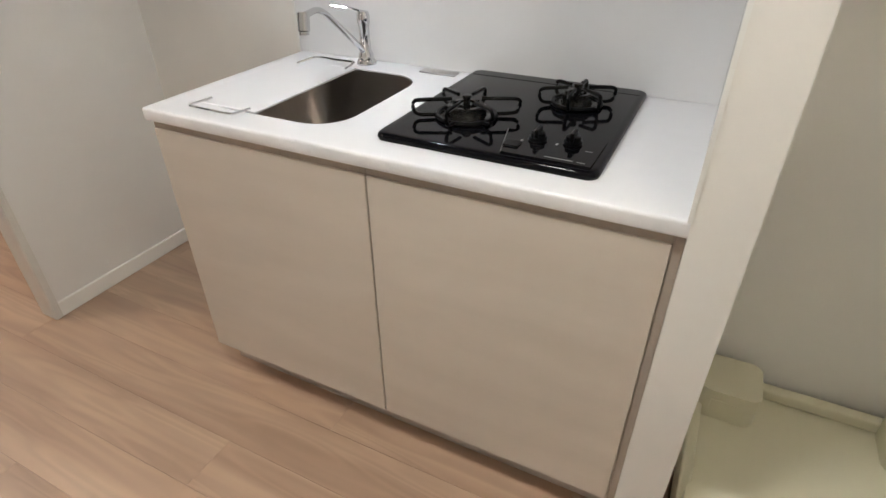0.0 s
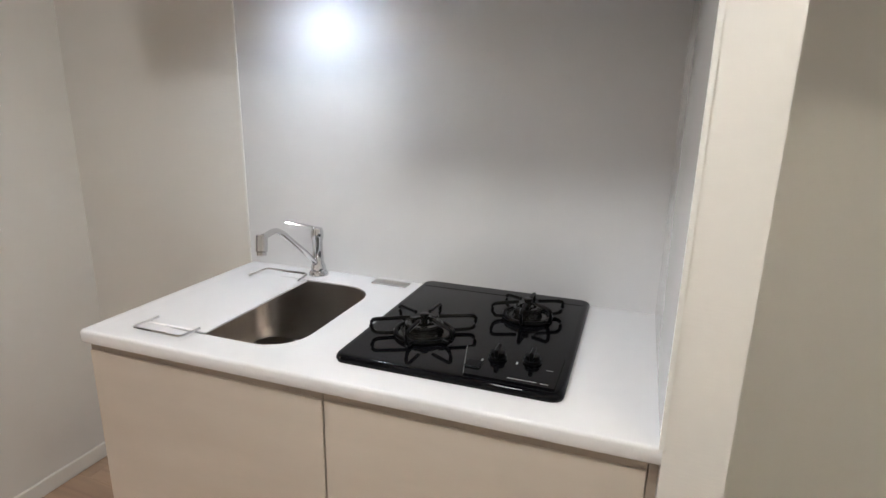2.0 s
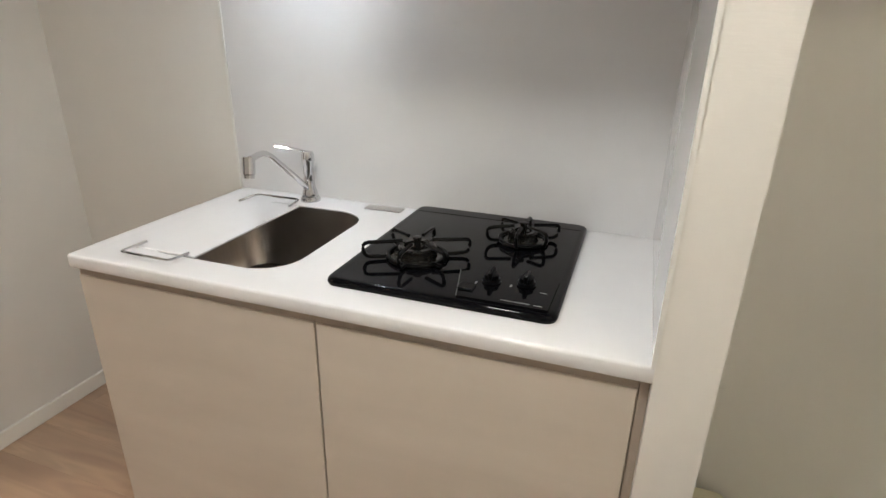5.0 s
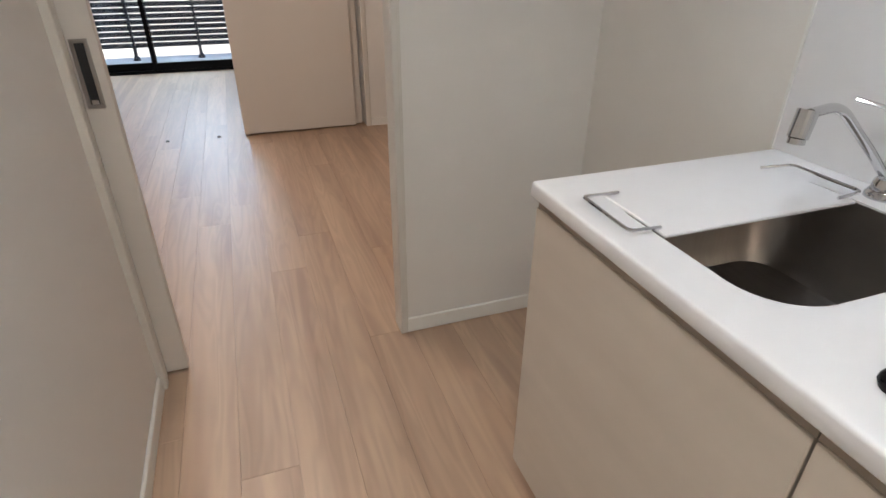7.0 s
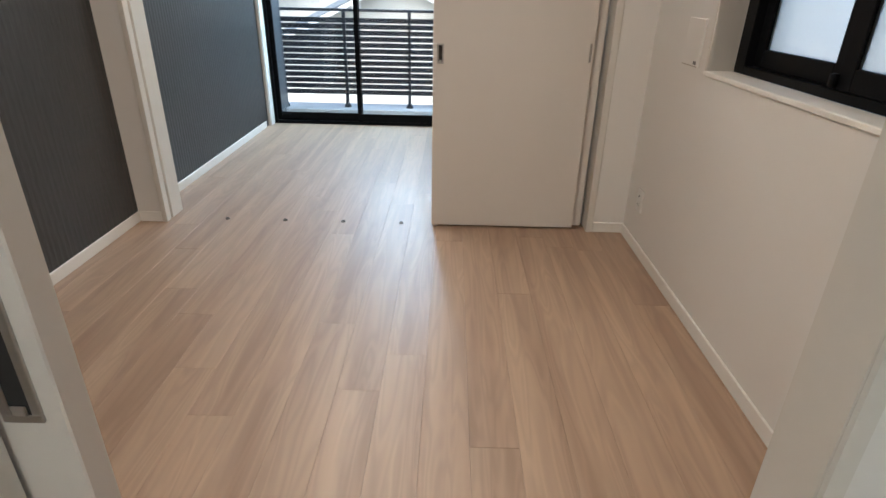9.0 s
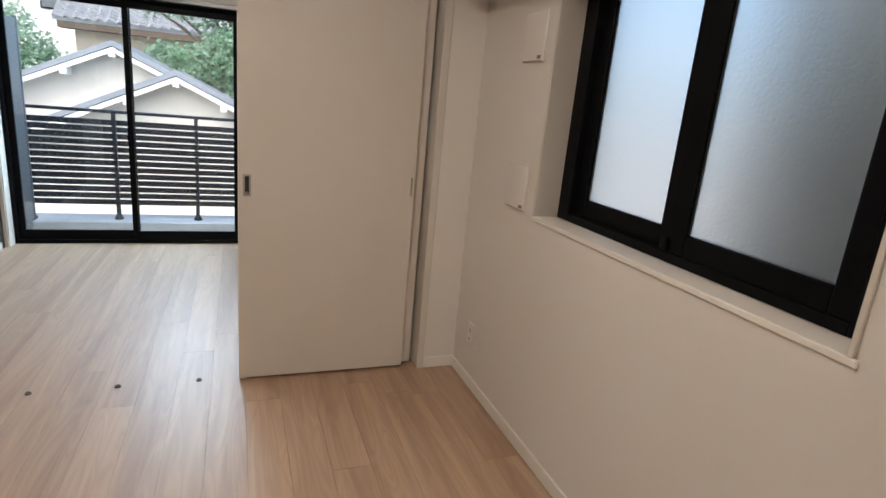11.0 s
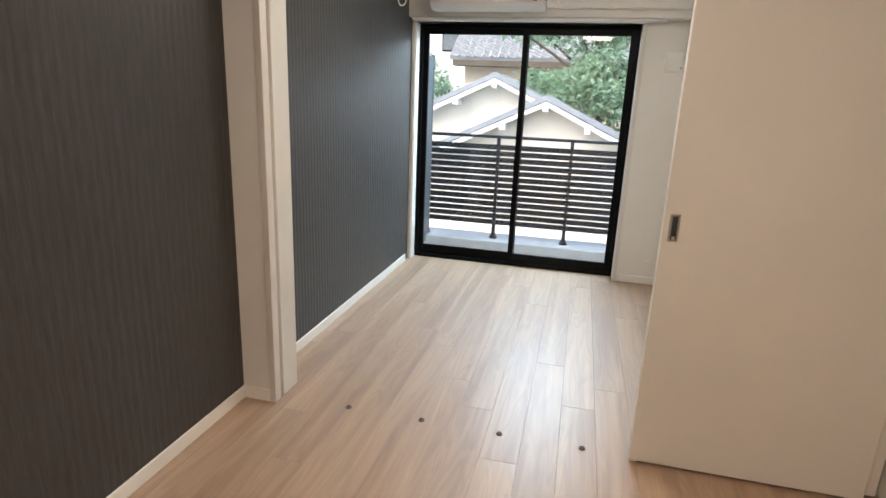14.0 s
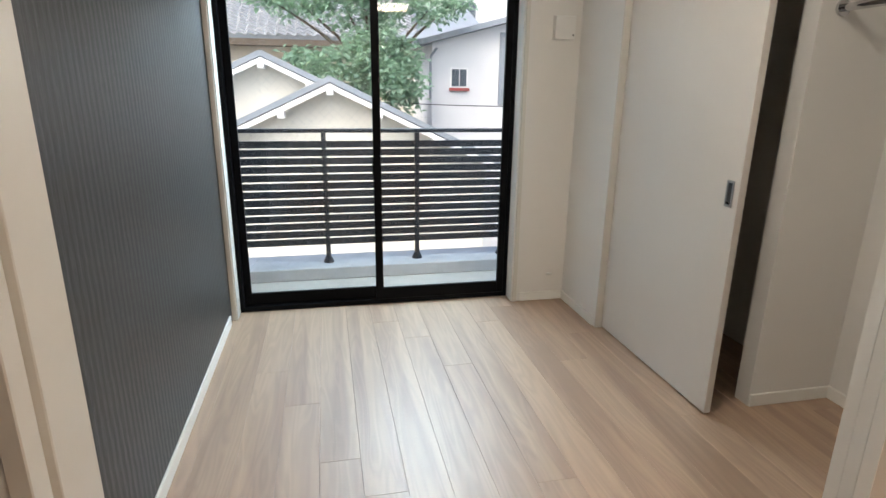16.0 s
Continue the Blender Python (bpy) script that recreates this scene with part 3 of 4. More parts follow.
for n, row in zip(("jamb", "jamb", "head", "sill"), ybars(SX0, SX1, FY, FY + 0.08, SZ0, SZ1, 0.075, 0.03, 0.03)):
    part(n, boxes(row, bevel=0.002), ALU, sw)
for y, x0, x1, a, b in ((FY + 0.034, SX0 + 0.07, -3.195, 0.06, 0.09), (FY + 0.004, -3.212, SX1 - 0.07, 0.065, 0.06)):
    z0, z1 = SZ0 + 0.03, SZ1 - 0.025
    s = part("sash", boxes((x0, x0 + a, y, y + 0.026, z0, z1), (x1 - b, x1, y, y + 0.026, z0, z1), (x0 + a, x1 - b, y, y + 0.026, z0, z0 + 0.065), (x0 + a, x1 - b, y, y + 0.026, z1 - 0.05, z1), bevel=0.003), ALU, sw)
    pane = part("pane", boxes((x0 + a - 0.005, x1 - b + 0.005, y + 0.010, y + 0.015, SZ0 + 0.09, SZ1 - 0.07)), FROST, s, "frosted patterned glass")
    pane.visible_shadow = False
part("latch", boxes((-3.225, -3.20, FY - 0.012, FY + 0.004, SZ0 + 0.035, SZ0 + 0.075), bevel=0.004, seg=2), ALU, sw, "black sash lock")
trim("window_sill_2", boxes((SX0 - 0.02, SX1 + 0.02, RY1 - 0.009, FY, SZ0 - 0.019, SZ0), bevel=0.003), "white window sill board", TRIM)
trim("trim_window_2", boxes((SX0 - 0.012, SX0, RY1 - 0.010, FY, SZ0, SZ1), (SX1, SX1 + 0.012, RY1 - 0.010, FY, SZ0, SZ1), bevel=0.002), "white lining of the window opening")
structure("trim_curtain_rail_2", boxes((-4.02, -2.4, 1.305, 1.345, 1.868, 1.8845), (-4.015, -2.405, 1.318, 1.332, 1.860, 1.8685), bevel=0.003), WHITE, "white curtain rail under the beam", "curtain rail")

# ---- kitchen ----
kc = holder("base_cabinet", (-0.6, 1.15, 0), "pale wood-grain kitchen base cabinet with two doors", "kitchen cabinet")
part("carcass", boxes((-1.198, -1.182, 0.886, KY1, 0.11, 0.823), (-1.198, -1.182, 0.942, KY1, 0.0, 0.11), (-0.018, 0.0, 0.875, KY1, 0.0, 0.823), (-1.182, -0.018, 0.886, KY1, 0.11, 0.126)), CABINET, kc)
part("end_panel", boxes((-1.2, -1.1985, 0.866, KY1, 0.108, 0.823)), CABINET, kc)
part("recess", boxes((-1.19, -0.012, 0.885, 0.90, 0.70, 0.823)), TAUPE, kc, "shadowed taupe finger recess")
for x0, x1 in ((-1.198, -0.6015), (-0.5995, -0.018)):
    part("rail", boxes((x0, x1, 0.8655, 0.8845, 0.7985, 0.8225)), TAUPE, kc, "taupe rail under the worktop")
part("kick_board", boxes((-1.198, -0.004, 0.925, 0.94, 0.0, 0.11)), KICK, kc, "grey-beige kick board")
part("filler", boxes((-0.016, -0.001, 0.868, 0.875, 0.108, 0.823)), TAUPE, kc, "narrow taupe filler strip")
for x0, x1 in ((-1.2, -0.6025), (-0.5985, -0.018)):
    part("door", boxes((x0, x1, 0.862, 0.881, 0.108, 0.798), bevel=0.0015), CABINET, kc)

HX0, HX1, HY0, HY1 = -1.105, -0.722, 0.932, 1.348
bm = bmesh.new()
outer = [bm.verts.new((x, y, 0.85)) for x, y in ((-1.205, 0.875), (0.0, 0.875), (0.0, KY1), (-1.205, KY1))]
inner = [bm.verts.new((x, y, 0.85)) for x, y in rounded(HX0, HX1, HY0, HY1, 0.09, 8)]
for loop in (outer, inner):
    for a, b in zip(loop, loop[1:] + loop[:1]):
        bm.edges.new((a, b))
bmesh.ops.triangle_fill(bm, edges=bm.edges[:], use_beauty=True, use_dissolve=False)
geo = bmesh.ops.extrude_face_region(bm, geom=bm.faces[:])
bmesh.ops.translate(bm, verts=[g for g in geo["geom"] if isinstance(g, bmesh.types.BMVert)], vec=(0, 0, -0.027))
nose = [(0.875, 0.820), (0.875, 0.85), (0.857, 0.85), (0.8535, 0.8492), (0.8512, 0.8472), (0.850, 0.8435), (0.850, 0.8235), (0.8512, 0.8208), (0.854, 0.820)]
counter = thing("countertop", bm, STONE, "white solid-surface kitchen worktop with rounded front edge", "worktop")
part("front_edge", extrude(bmesh.new(), nose, "x", -1.205, 0.0), STONE, counter)

sink = holder("kitchen_sink", (-0.92, 1.14, 0.66), "brushed stainless steel sink set into the worktop", "sink")
bm = bmesh.new()
rings = []
for z, inset, r in ((0.846, 0.0, 0.09), (0.70, 0.012, 0.08), (0.672, 0.03, 0.06), (0.665, 0.07, 0.04)):
    rings.append([bm.verts.new((x, y, z)) for x, y in rounded(HX0 + inset, HX1 - inset, HY0 + inset, HY1 - inset, r, 8)])
for A, B in zip(rings, rings[1:]):
    for k in range(len(A)):
        bm.faces.new((A[k], A[(k + 1) % len(A)], B[(k + 1) % len(A)], B[k]))
bm.faces.new(rings[-1])
part("basin", bm, STEEL, sink)
part("drain", lathe(bmesh.new(), [(0.0001, 0.004), (0.035, 0.004), (0.04, 0.010), (0.062, 0.010), (0.066, 0.0)], (-0.90, 1.03, 0.666)), CHROME, sink, "round drain with rim")
cover = holder("sink_cover", (-1.02, 1.14, 0.85), "white sink cover board with two chrome wire handles", "sink cover")
part("board", boxes((-1.112, -0.940, 0.938, 1.340, 0.846, 0.8525), bevel=0.002), STONE, cover)
for pts in ([(-1.10, 0.965, 0.855), (-1.09, 0.885, 0.862), (-0.955, 0.882, 0.862), (-0.962, 0.945, 0.855)], [(-1.115, 1.305, 0.855), (-1.085, 1.352, 0.866), (-0.945, 1.352, 0.866), (-0.955, 1.312, 0.855)]):
    part("wire_handle", tube(bmesh.new(), bend(pts, 0.012), 0.0032, 8), CHROME, cover, "bent chrome wire")
vent = thing("vent_plate", boxes((-0.762, -0.655, 1.388, 1.422, 0.85, 0.854), bevel=0.001), PULL, "flat grey vent plate on the worktop", "vent plate")

fx, fy = -0.942, 1.403
fa = holder("faucet", (fx, fy, 0.85), "chrome single-lever kitchen faucet", "faucet")
part("base", lathe(bmesh.new(), [(0.0285, 0.0), (0.0285, 0.006), (0.024, 0.014)], (fx, fy, 0.85)), CHROME, fa)
part("body", lathe(bmesh.new(), [(0.0225, 0.010), (0.0215, 0.028), (0.0165, 0.040), (0.0145, 0.075), (0.0148, 0.104), (0.0178, 0.112), (0.0182, 0.132), (0.015, 0.142), (0.0001, 0.145)], (fx, fy, 0.85)), CHROME, fa)
part("lever", tube(bmesh.new(), bend([(fx + 0.004, fy + 0.004, 0.988), (fx - 0.03, fy - 0.016, 1.000), (-1.018, 1.363, 1.008)], 0.02), 0.0068, 10, flat=0.6), CHROME, fa)
sp = part("spout", tube(bmesh.new(), bend([(fx, fy - 0.012, 0.888), (fx + 0.004, fy - 0.07, 0.935), (-0.93, 1.20, 1.032), (-0.912, 1.12, 1.030)], 0.05, 8), 0.0078, 12), CHROME, fa)
part("aerator", cyl(cyl(bmesh.new(), (-0.911, 1.114, 1.036), (-0.907, 1.104, 0.998), 0.0145, seg=20), (-0.907, 1.104, 0.998), (-0.9065, 1.103, 0.990), 0.012, seg=20), CHROME, sp)

structure("wall_panel_back", boxes((-1.21, -0.004, KY1 - 0.004, KY1 + 0.001, 0.851, 2.28)), SPLASH, "glossy pale grey kitchen wall panel", "wall panel")
structure("wall_panel_side", boxes((-0.004, 0.001, 0.856, KY1, 0.851, 2.28)), SPLASH, "glossy pale grey panel on the wing wall", "wall panel")
structure("trim_panel_left", boxes((-1.217, -1.2105, KY1 - 0.007, KY1, 0.85, 1.70)), WHITE, "thin white edge trim of the wall panel", "trim")
structure("trim_panel_front", boxes((-0.006, 0.001, 0.847, 0.8555, 0.85, 2.28)), WHITE, "thin white edge trim of the wall panel", "trim")

# hob
GX0, GX1, GY0, GY1 = -0.612, -0.161, 0.922, 1.441
hob = holder("gas_hob", (-0.39, 1.18, 0.85), "black glossy two-burner gas hob set in the worktop", "gas hob")
bm = bmesh.new()
loops = []
for z, inset, r in ((0.848, 0.001, 0.022), (0.8555, -0.001, 0.022), (0.8605, 0.0, 0.022), (0.864, 0.003, 0.021), (0.8655, 0.007, 0.02), (0.866, 0.012, 0.018)):
    loops.append([bm.verts.new((x, y, z)) for x, y in rounded(GX0 + inset, GX1 - inset, GY0 + inset, GY1 - inset, r, 5)])
for A, B in zip(loops, loops[1:]):
    for k in range(len(A)):
        bm.faces.new((A[k], A[(k + 1) % len(A)], B[(k + 1) % len(A)], B[k]))
bm.faces.new(loops[-1])
part("top_plate", bm, HOB, hob)
part("rear_strip", boxes((GX0 + 0.012, GX1 - 0.012, 1.3885, 1.390, 0.8655, 0.8666)), IRON, hob, "raised rear seam")
ctl = part("control_panel", extrude(bmesh.new(), [(-0.372, 1.050), (-0.345, 0.936), (-0.178, 0.936), (-0.176, 1.064)], "z", 0.866, 0.8695), HOB, hob)
part("rim", tube(bmesh.new(), [(-0.372, 1.050, 0.869), (-0.345, 0.936, 0.869)], 0.0009, 6), GREY_BTN, ctl, "thin grey rim")
part("ignition_button", boxes((-0.352, -0.322, 0.962, 0.990, 0.8695, 0.873), bevel=0.001), IRON, ctl)
for i, (x0, x1, y) in enumerate(((-0.265, -0.212, 0.946), (-0.205, -0.19, 0.945), (-0.203, -0.19, 1.0))):
    part("marking", boxes((x0, x1, y, y + 0.0025, 0.8694, 0.8699)), INK, ctl, "tiny pale printed marking")
for x, y in ((-0.300, 1.018), (-0.234, 1.028)):
    kn = part("knob", lathe(bmesh.new(), [(0.018, 0.0), (0.018, 0.005), (0.015, 0.007), (0.014, 0.015), (0.0001, 0.016)], (x, y, 0.8695), 20), IRON, hob)
    part("grip", boxes((x - 0.004, x + 0.004, y - 0.017, y + 0.017, 0.876, 0.894), bevel=0.002), IRON, kn)
    part("pointer", boxes((x - 0.028, x - 0.024, y - 0.022, y - 0.012, 0.8694, 0.8699)), INK, kn, "pale printed pointer")
for (x, y), R, reach in (((-0.480, 1.083), 0.041, 0.105), ((-0.290, 1.262), 0.033, 0.078)):
    bu = part("burner", lathe(bmesh.new(), [(R + 0.022, 0.0), (R + 0.019, 0.004), (R + 0.002, 0.005), (R, 0.010), (R, 0.025), (R - 0.004, 0.028), (R - 0.013, 0.028), (R - 0.015, 0.018), (0.014, 0.018), (0.014, 0.028), (0.0001, 0.028)], (x, y, 0.866), 28), BURNER, hob, "grey metal burner ring")
    part("sensor", lathe(bmesh.new(), [(0.0075, 0.028), (0.0075, 0.041), (0.0095, 0.042), (0.0095, 0.046), (0.008, 0.0475), (0.0001, 0.048)], (x, y, 0.866), 16), BURNER, bu, "heat sensor button")
    cr = part("pan_support", tube(bmesh.new(), [(x + (R + 0.021) * math.cos(a), y + (R + 0.021) * math.sin(a), 0.872) for a in (2 * math.pi * k / 24 for k in range(24))], 0.005, 6, close=True), IRON, hob, "black cast iron pan support")
    for k in range(6):
        a = radians(60 * k + 28)
        c, s_ = math.cos(a), math.sin(a)
        far = reach * 1.06 if k % 3 == 0 else reach * 0.86
        prof = [(p[0], p[1]) for p in bend([(R + 0.021, 0.872, 0), (far, 0.874, 0), (far + 0.004, 0.904, 0), (R - 0.010, 0.906, 0)], 0.013, 3)]
        part("finger", tube(bmesh.new(), [(x + d * c, y + d * s_, z) for d, z in prof], 0.0043, 6), IRON, cr)

# upper cabinet
uc = holder("wall_cabinet", (-0.9, 1.25, 1.70), "pale wood-grain kitchen wall cabinet with two doors", "kitchen cabinet")
part("carcass", boxes((-1.2, -0.602, 1.071, KY1 - 0.005, 1.703, 2.278)), CABINET, uc)
part("bottom_panel", boxes((-1.198, -0.604, 1.072, KY1 - 0.006, 1.696, 1.703)), WHITE, uc, "white underside")
for x0, x1, lx in ((-1.2, -0.9015, -0.94), (-0.8985, -0.602, -0.86)):
    d = part("door", boxes((x0, x1, 1.05, 1.069, 1.70, 2.278), bevel=0.0015), CABINET, uc)
    sk = part("sticker", boxes((lx - 0.014, lx + 0.014, 1.0493, 1.0501, 1.752, 1.774)), CASING, d, "small white sticker with faint print")
    part("print", boxes((lx - 0.011, lx + 0.010, 1.0488, 1.0494, 1.765, 1.769)), INK, sk)
part("downlight_rim", lathe(bmesh.new(), [(0.034, 0.0), (0.034, 0.004), (0.021, 0.004)], (-0.9, 1.27, 1.691), caps=False), WHITE, uc, "white downlight rim")
part("downlight_lens", lathe(bmesh.new(), [(0.0001, 0.0), (0.021, 0.0)], (-0.9, 1.27, 1.6935)), LIT_COOL, uc, "bright white downlight lens")
part("sensor_switch", boxes((-1.075, -1.045, 1.30, 1.315, 1.692, 1.696), bevel=0.001), GREY_BTN, uc, "small grey sensor switch")

# hood
rh = holder("range_hood", (-0.31, 1.15, 1.66), "black slanted range hood with push buttons above the hob", "range hood")
hx0, hx1 = -0.607, -0.016
side = [(0.852, 1.700), (0.852, 1.790), (1.03, 1.80), (KY1 - 0.006, 1.80), (KY1 - 0.006, 1.652), (1.405, 1.652)]
part("front_panel", boxes((hx0, hx1, 0.850, 0.864, 1.706, 1.790), bevel=0.003, seg=2), HOOD, rh)
part("front_lip", extrude(bmesh.new(), [(0.852, 1.706), (0.868, 1.706), (0.905, 1.697), (0.898, 1.690), (0.860, 1.697)], "x", hx0 + 0.001, hx1 - 0.001), HOOD, rh)
for x0, x1 in ((hx0, hx0 + 0.012), (hx1 - 0.012, hx1)):
    part("side_panel", extrude(bmesh.new(), side, "x", x0, x1), HOOD, rh)
part("top_panel", boxes((hx0 + 0.012, hx1 - 0.012, 0.864, KY1 - 0.006, 1.786, 1.80)), HOOD, rh)
part("back_lip", boxes((hx0 + 0.012, hx1 - 0.012, 1.40, KY1 - 0.006, 1.652, 1.665)), HOOD, rh)
for x in (hx0 + 0.012, hx1 - 0.047):
    part("side_lip", extrude(bmesh.new(), [(0.90, 1.694), (0.90, 1.702), (1.41, 1.664), (1.41, 1.655)], "x", x, x + 0.035), HOOD, rh)
fl = part("baffle_plate", extrude(bmesh.new(), [(1.03, 1.690), (1.03, 1.702), (1.395, 1.672), (1.395, 1.660)], "x", hx0 + 0.075, hx1 - 0.06), HOOD_GREY, rh, "grey baffle plate")
part("notice", extrude(bmesh.new(), [(1.06, 1.6870), (1.06, 1.6880), (1.12, 1.6830), (1.12, 1.6820)], "x", hx0 + 0.10, hx0 + 0.20), PAPER, fl, "white notice sticker")
part("glint_strip", boxes((hx0 + 0.09, hx1 - 0.07, 1.005, 1.03, 1.696, 1.704), bevel=0.002), WARM_GLINT, rh, "metal filter edge with an orange lamp glint in its colour")
part("scale_sticker", boxes((hx1 - 0.0135, hx1 - 0.0122, 0.99, 1.02, 1.69, 1.75)), PAPER, rh, "white ruler sticker")
for x in (-0.50, -0.15):
    part("clip", boxes((x - 0.016, x + 0.016, 0.955, 0.965, 1.716, 1.722)), CHROME, rh)
    part("clip_screw", cyl(bmesh.new(), (x - 0.05 if x < -0.3 else x + 0.05, 0.96, 1.712), (x - 0.05 if x < -0.3 else x + 0.05, 0.96, 1.728), 0.006, seg=10), CHROME, rh)
sp2 = part("switch_plate", boxes((-0.206, -0.070, 0.8465, 0.8502, 1.739, 1.776), bevel=0.001), PLATE, rh, "silver switch plate")
for k in range(5):
    x = -0.189 + k * 0.0215
    part("button", boxes((x, x + 0.0195, 0.8435, 0.8467, 1.748, 1.763), bevel=0.001), GREY_BTN, sp2)
    part("marking", boxes((x + 0.006, x + 0.012, 0.8460, 0.8466, 1.7425, 1.7455)), GREY_BTN, sp2)
part("marking", boxes((-0.125, -0.088, 0.8460, 0.8466, 1.7685, 1.771)), GREY_BTN, sp2)
part("duct_cover", boxes((-0.598, -0.018, 1.03, KY1 - 0.006, 1.801, 2.279), bevel=0.002), HOOD_PLATE, rh, "glossy black duct cover")
for k in range(4):
    part("vent_slot", boxes((-0.40 + 0.1 * k, -0.33 + 0.1 * k, 0.975, 1.0, 1.7995, 1.8012)), RUBBER, rh)

# kitchen ceiling lamp
kl = holder("ceiling_downlight", (-0.47, 0.28, 2.28), "round white ceiling downlight above the corridor", "ceiling light", "corridor downlights")
part("rim", lathe(bmesh.new(), [(0.13, 0.0), (0.13, -0.008), (0.112, -0.010)], (-0.47, 0.28, 2.28), caps=False), WHITE, kl)
part("diffuser", lathe(bmesh.new(), [(0.0001, -0.0085), (0.112, -0.0085)], (-0.47, 0.28, 2.28)), LIT, kl, "glowing warm diffuser")
copy_thing(kl, pose(0.45, 0.2, 2.28))

# ---- laundry niche ----
pan = holder("laundry_pan", (0.43, 1.12, 0), "cream plastic washing machine pan on the floor", "washing machine pan")
px0, px1, py0, py1 = 0.125, 0.765, 0.80, 1.425
part("tray", boxes((px0, px1, py0, py1, 0.0, 0.068), bevel=0.004), PLASTIC, pan)
for row in ((px0, px1, py1 - 0.035, py1, 0.068, 0.104), (px0, px0 + 0.03, py0, py1 - 0.035, 0.068, 0.104), (px1 - 0.03, px1, py0, py1 - 0.035, 0.068, 0.104), (px0 + 0.03, px1 - 0.03, py0, py0 + 0.03, 0.068, 0.104)):
    part("rim", boxes(row, bevel=0.008, seg=3), PLASTIC, pan)
for x0, y0 in ((px0 + 0.01, py1 - 0.165), (px1 - 0.19, py1 - 0.16), (px0 + 0.01, py0 + 0.01), (px1 - 0.17, py0 + 0.01)):
    bm = extrude(bmesh.new(), rounded(x0, x0 + 0.15, y0, y0 + 0.15, 0.03, 5), "z", 0.06, 0.165)
    ft = part("corner_block", bm, PLASTIC, pan, "raised cream corner block")
    part("label_plate", boxes((x0 + 0.035, x0 + 0.10, y0 - 0.0015, y0 + 0.001, 0.10, 0.135)), PLASTIC, ft)
gr = part("drain_cover", boxes((0.30, 0.47, py0 + 0.04, py0 + 0.16, 0.068, 0.076), bevel=0.003), PLASTIC, pan)
for k in range(8):
    part("slat", boxes((0.312 + k * 0.019, 0.322 + k * 0.019, py0 + 0.05, py0 + 0.15, 0.076, 0.081)), PLASTIC, gr)
sh = holder("laundry_shelf", (0.44, 1.2, 1.68), "white wall shelf across the laundry niche", "shelf")
part("board", boxes((0.09, 0.79, 1.005, KY1, 1.677, 1.698), bevel=0.0015), WHITE, sh)
part("load_label", boxes((0.113, 0.135, 1.0045, 1.0055, 1.684, 1.691)), INK, sh, "tiny dark printed load label")

# ---- room with the frosted window ----


def cover_plate(name, x, z, w, h, label, bumped=True):
    ob = holder(name, (x, RY1, z), label, "wall plate")
    part("cover", boxes((x - w / 2, x + w / 2, RY1 - 0.012, RY1, z - h / 2, z + h / 2), bevel=0.004, seg=2), WALL if bumped else WHITE, ob)
    return ob


for z in (1.668, 1.078):
    ob = cover_plate("access_panel", -3.992, z, 0.165, 0.185, "white square wall access panel with a small latch")
    part("catch", boxes((-3.95, -3.925, RY1 - 0.015, RY1 - 0.011, z - 0.083, z - 0.07), bevel=0.001), GREY_BTN, ob, "small grey latch")
    part("seam", boxes((-4.07, -3.915, RY1 - 0.0126, RY1 - 0.0118, z - 0.092, z - 0.0885)), TAUPE, ob)
ol = cover_plate("wall_outlet", -4.285, 0.275, 0.075, 0.118, "white wall socket outlet plate", False)
for z in (0.252, 0.298):
    sock = part("socket", boxes((-4.305, -4.265, RY1 - 0.0145, RY1 - 0.0115, z - 0.017, z + 0.017), bevel=0.001), WHITE, ol)
    for dx in (-0.007, 0.005):
        part("slot", boxes((-4.285 + dx, -4.283 + dx, RY1 - 0.0152, RY1 - 0.0140, z - 0.006, z + 0.006)), RUBBER, sock)


def ceiling_light(x, y, z, r, label):
    ob = holder("ceiling_light", (x, y, z), label, "ceiling light")
    part("base", lathe(bmesh.new(), [(r * 0.9, 0), (r * 0.9, -0.03)], (x, y, z), 40), WHITE, ob)
    part("diffuser", lathe(bmesh.new(), [(r, -0.025), (r * 1.0, -0.06), (r * 0.93, -0.085), (r * 0.6, -0.098), (0.0001, -0.10)], (x, y, z), 40), LIT, ob, "glowing domed white diffuser")
    return ob


ceiling_light(-2.95, 0.1, TOP, 0.23, "round white domed ceiling light, switched on")
ceiling_light(-5.05, -0.18, TOP, 0.23, "round white domed ceiling light near the partition, switched on")
dl = holder("ceiling_downlight", (-5.86, 0.265, TOP), "small recessed ceiling downlight, switched on", "ceiling light")
part("rim", lathe(bmesh.new(), [(0.06, 0.0), (0.06, -0.006), (0.05, -0.008)], (-5.86, 0.265, TOP), caps=False), WHITE, dl)
part("lens", lathe(bmesh.new(), [(0.0001, -0.007), (0.05, -0.007)], (-5.86, 0.265, TOP)), LIT, dl, "glowing lens")

# ---- bedroom ----
ac = holder("air_conditioner", (-6.75, -0.735, 2.12), "white wall-mounted air conditioner above the balcony window", "air conditioner")
prof = [(-6.88, 2.02), (-6.88, 2.255), (-6.66, 2.255), (-6.642, 2.245), (-6.634, 2.22), (-6.634, 2.075), (-6.645, 2.04), (-6.675, 2.012), (-6.72, 2.0), (-6.82, 2.0)]
part("body", extrude(bmesh.new(), prof, "y", -1.148, -0.327), WHITE, ac)
part("louver", extrude(bmesh.new(), [(-6.6385, 2.058), (-6.6425, 2.040), (-6.672, 2.0115), (-6.712, 1.999), (-6.712, 1.997), (-6.670, 2.008), (-6.639, 2.038), (-6.6355, 2.058)], "y", -1.10, -0.45), WHITE, ac, "white closed louver flap")
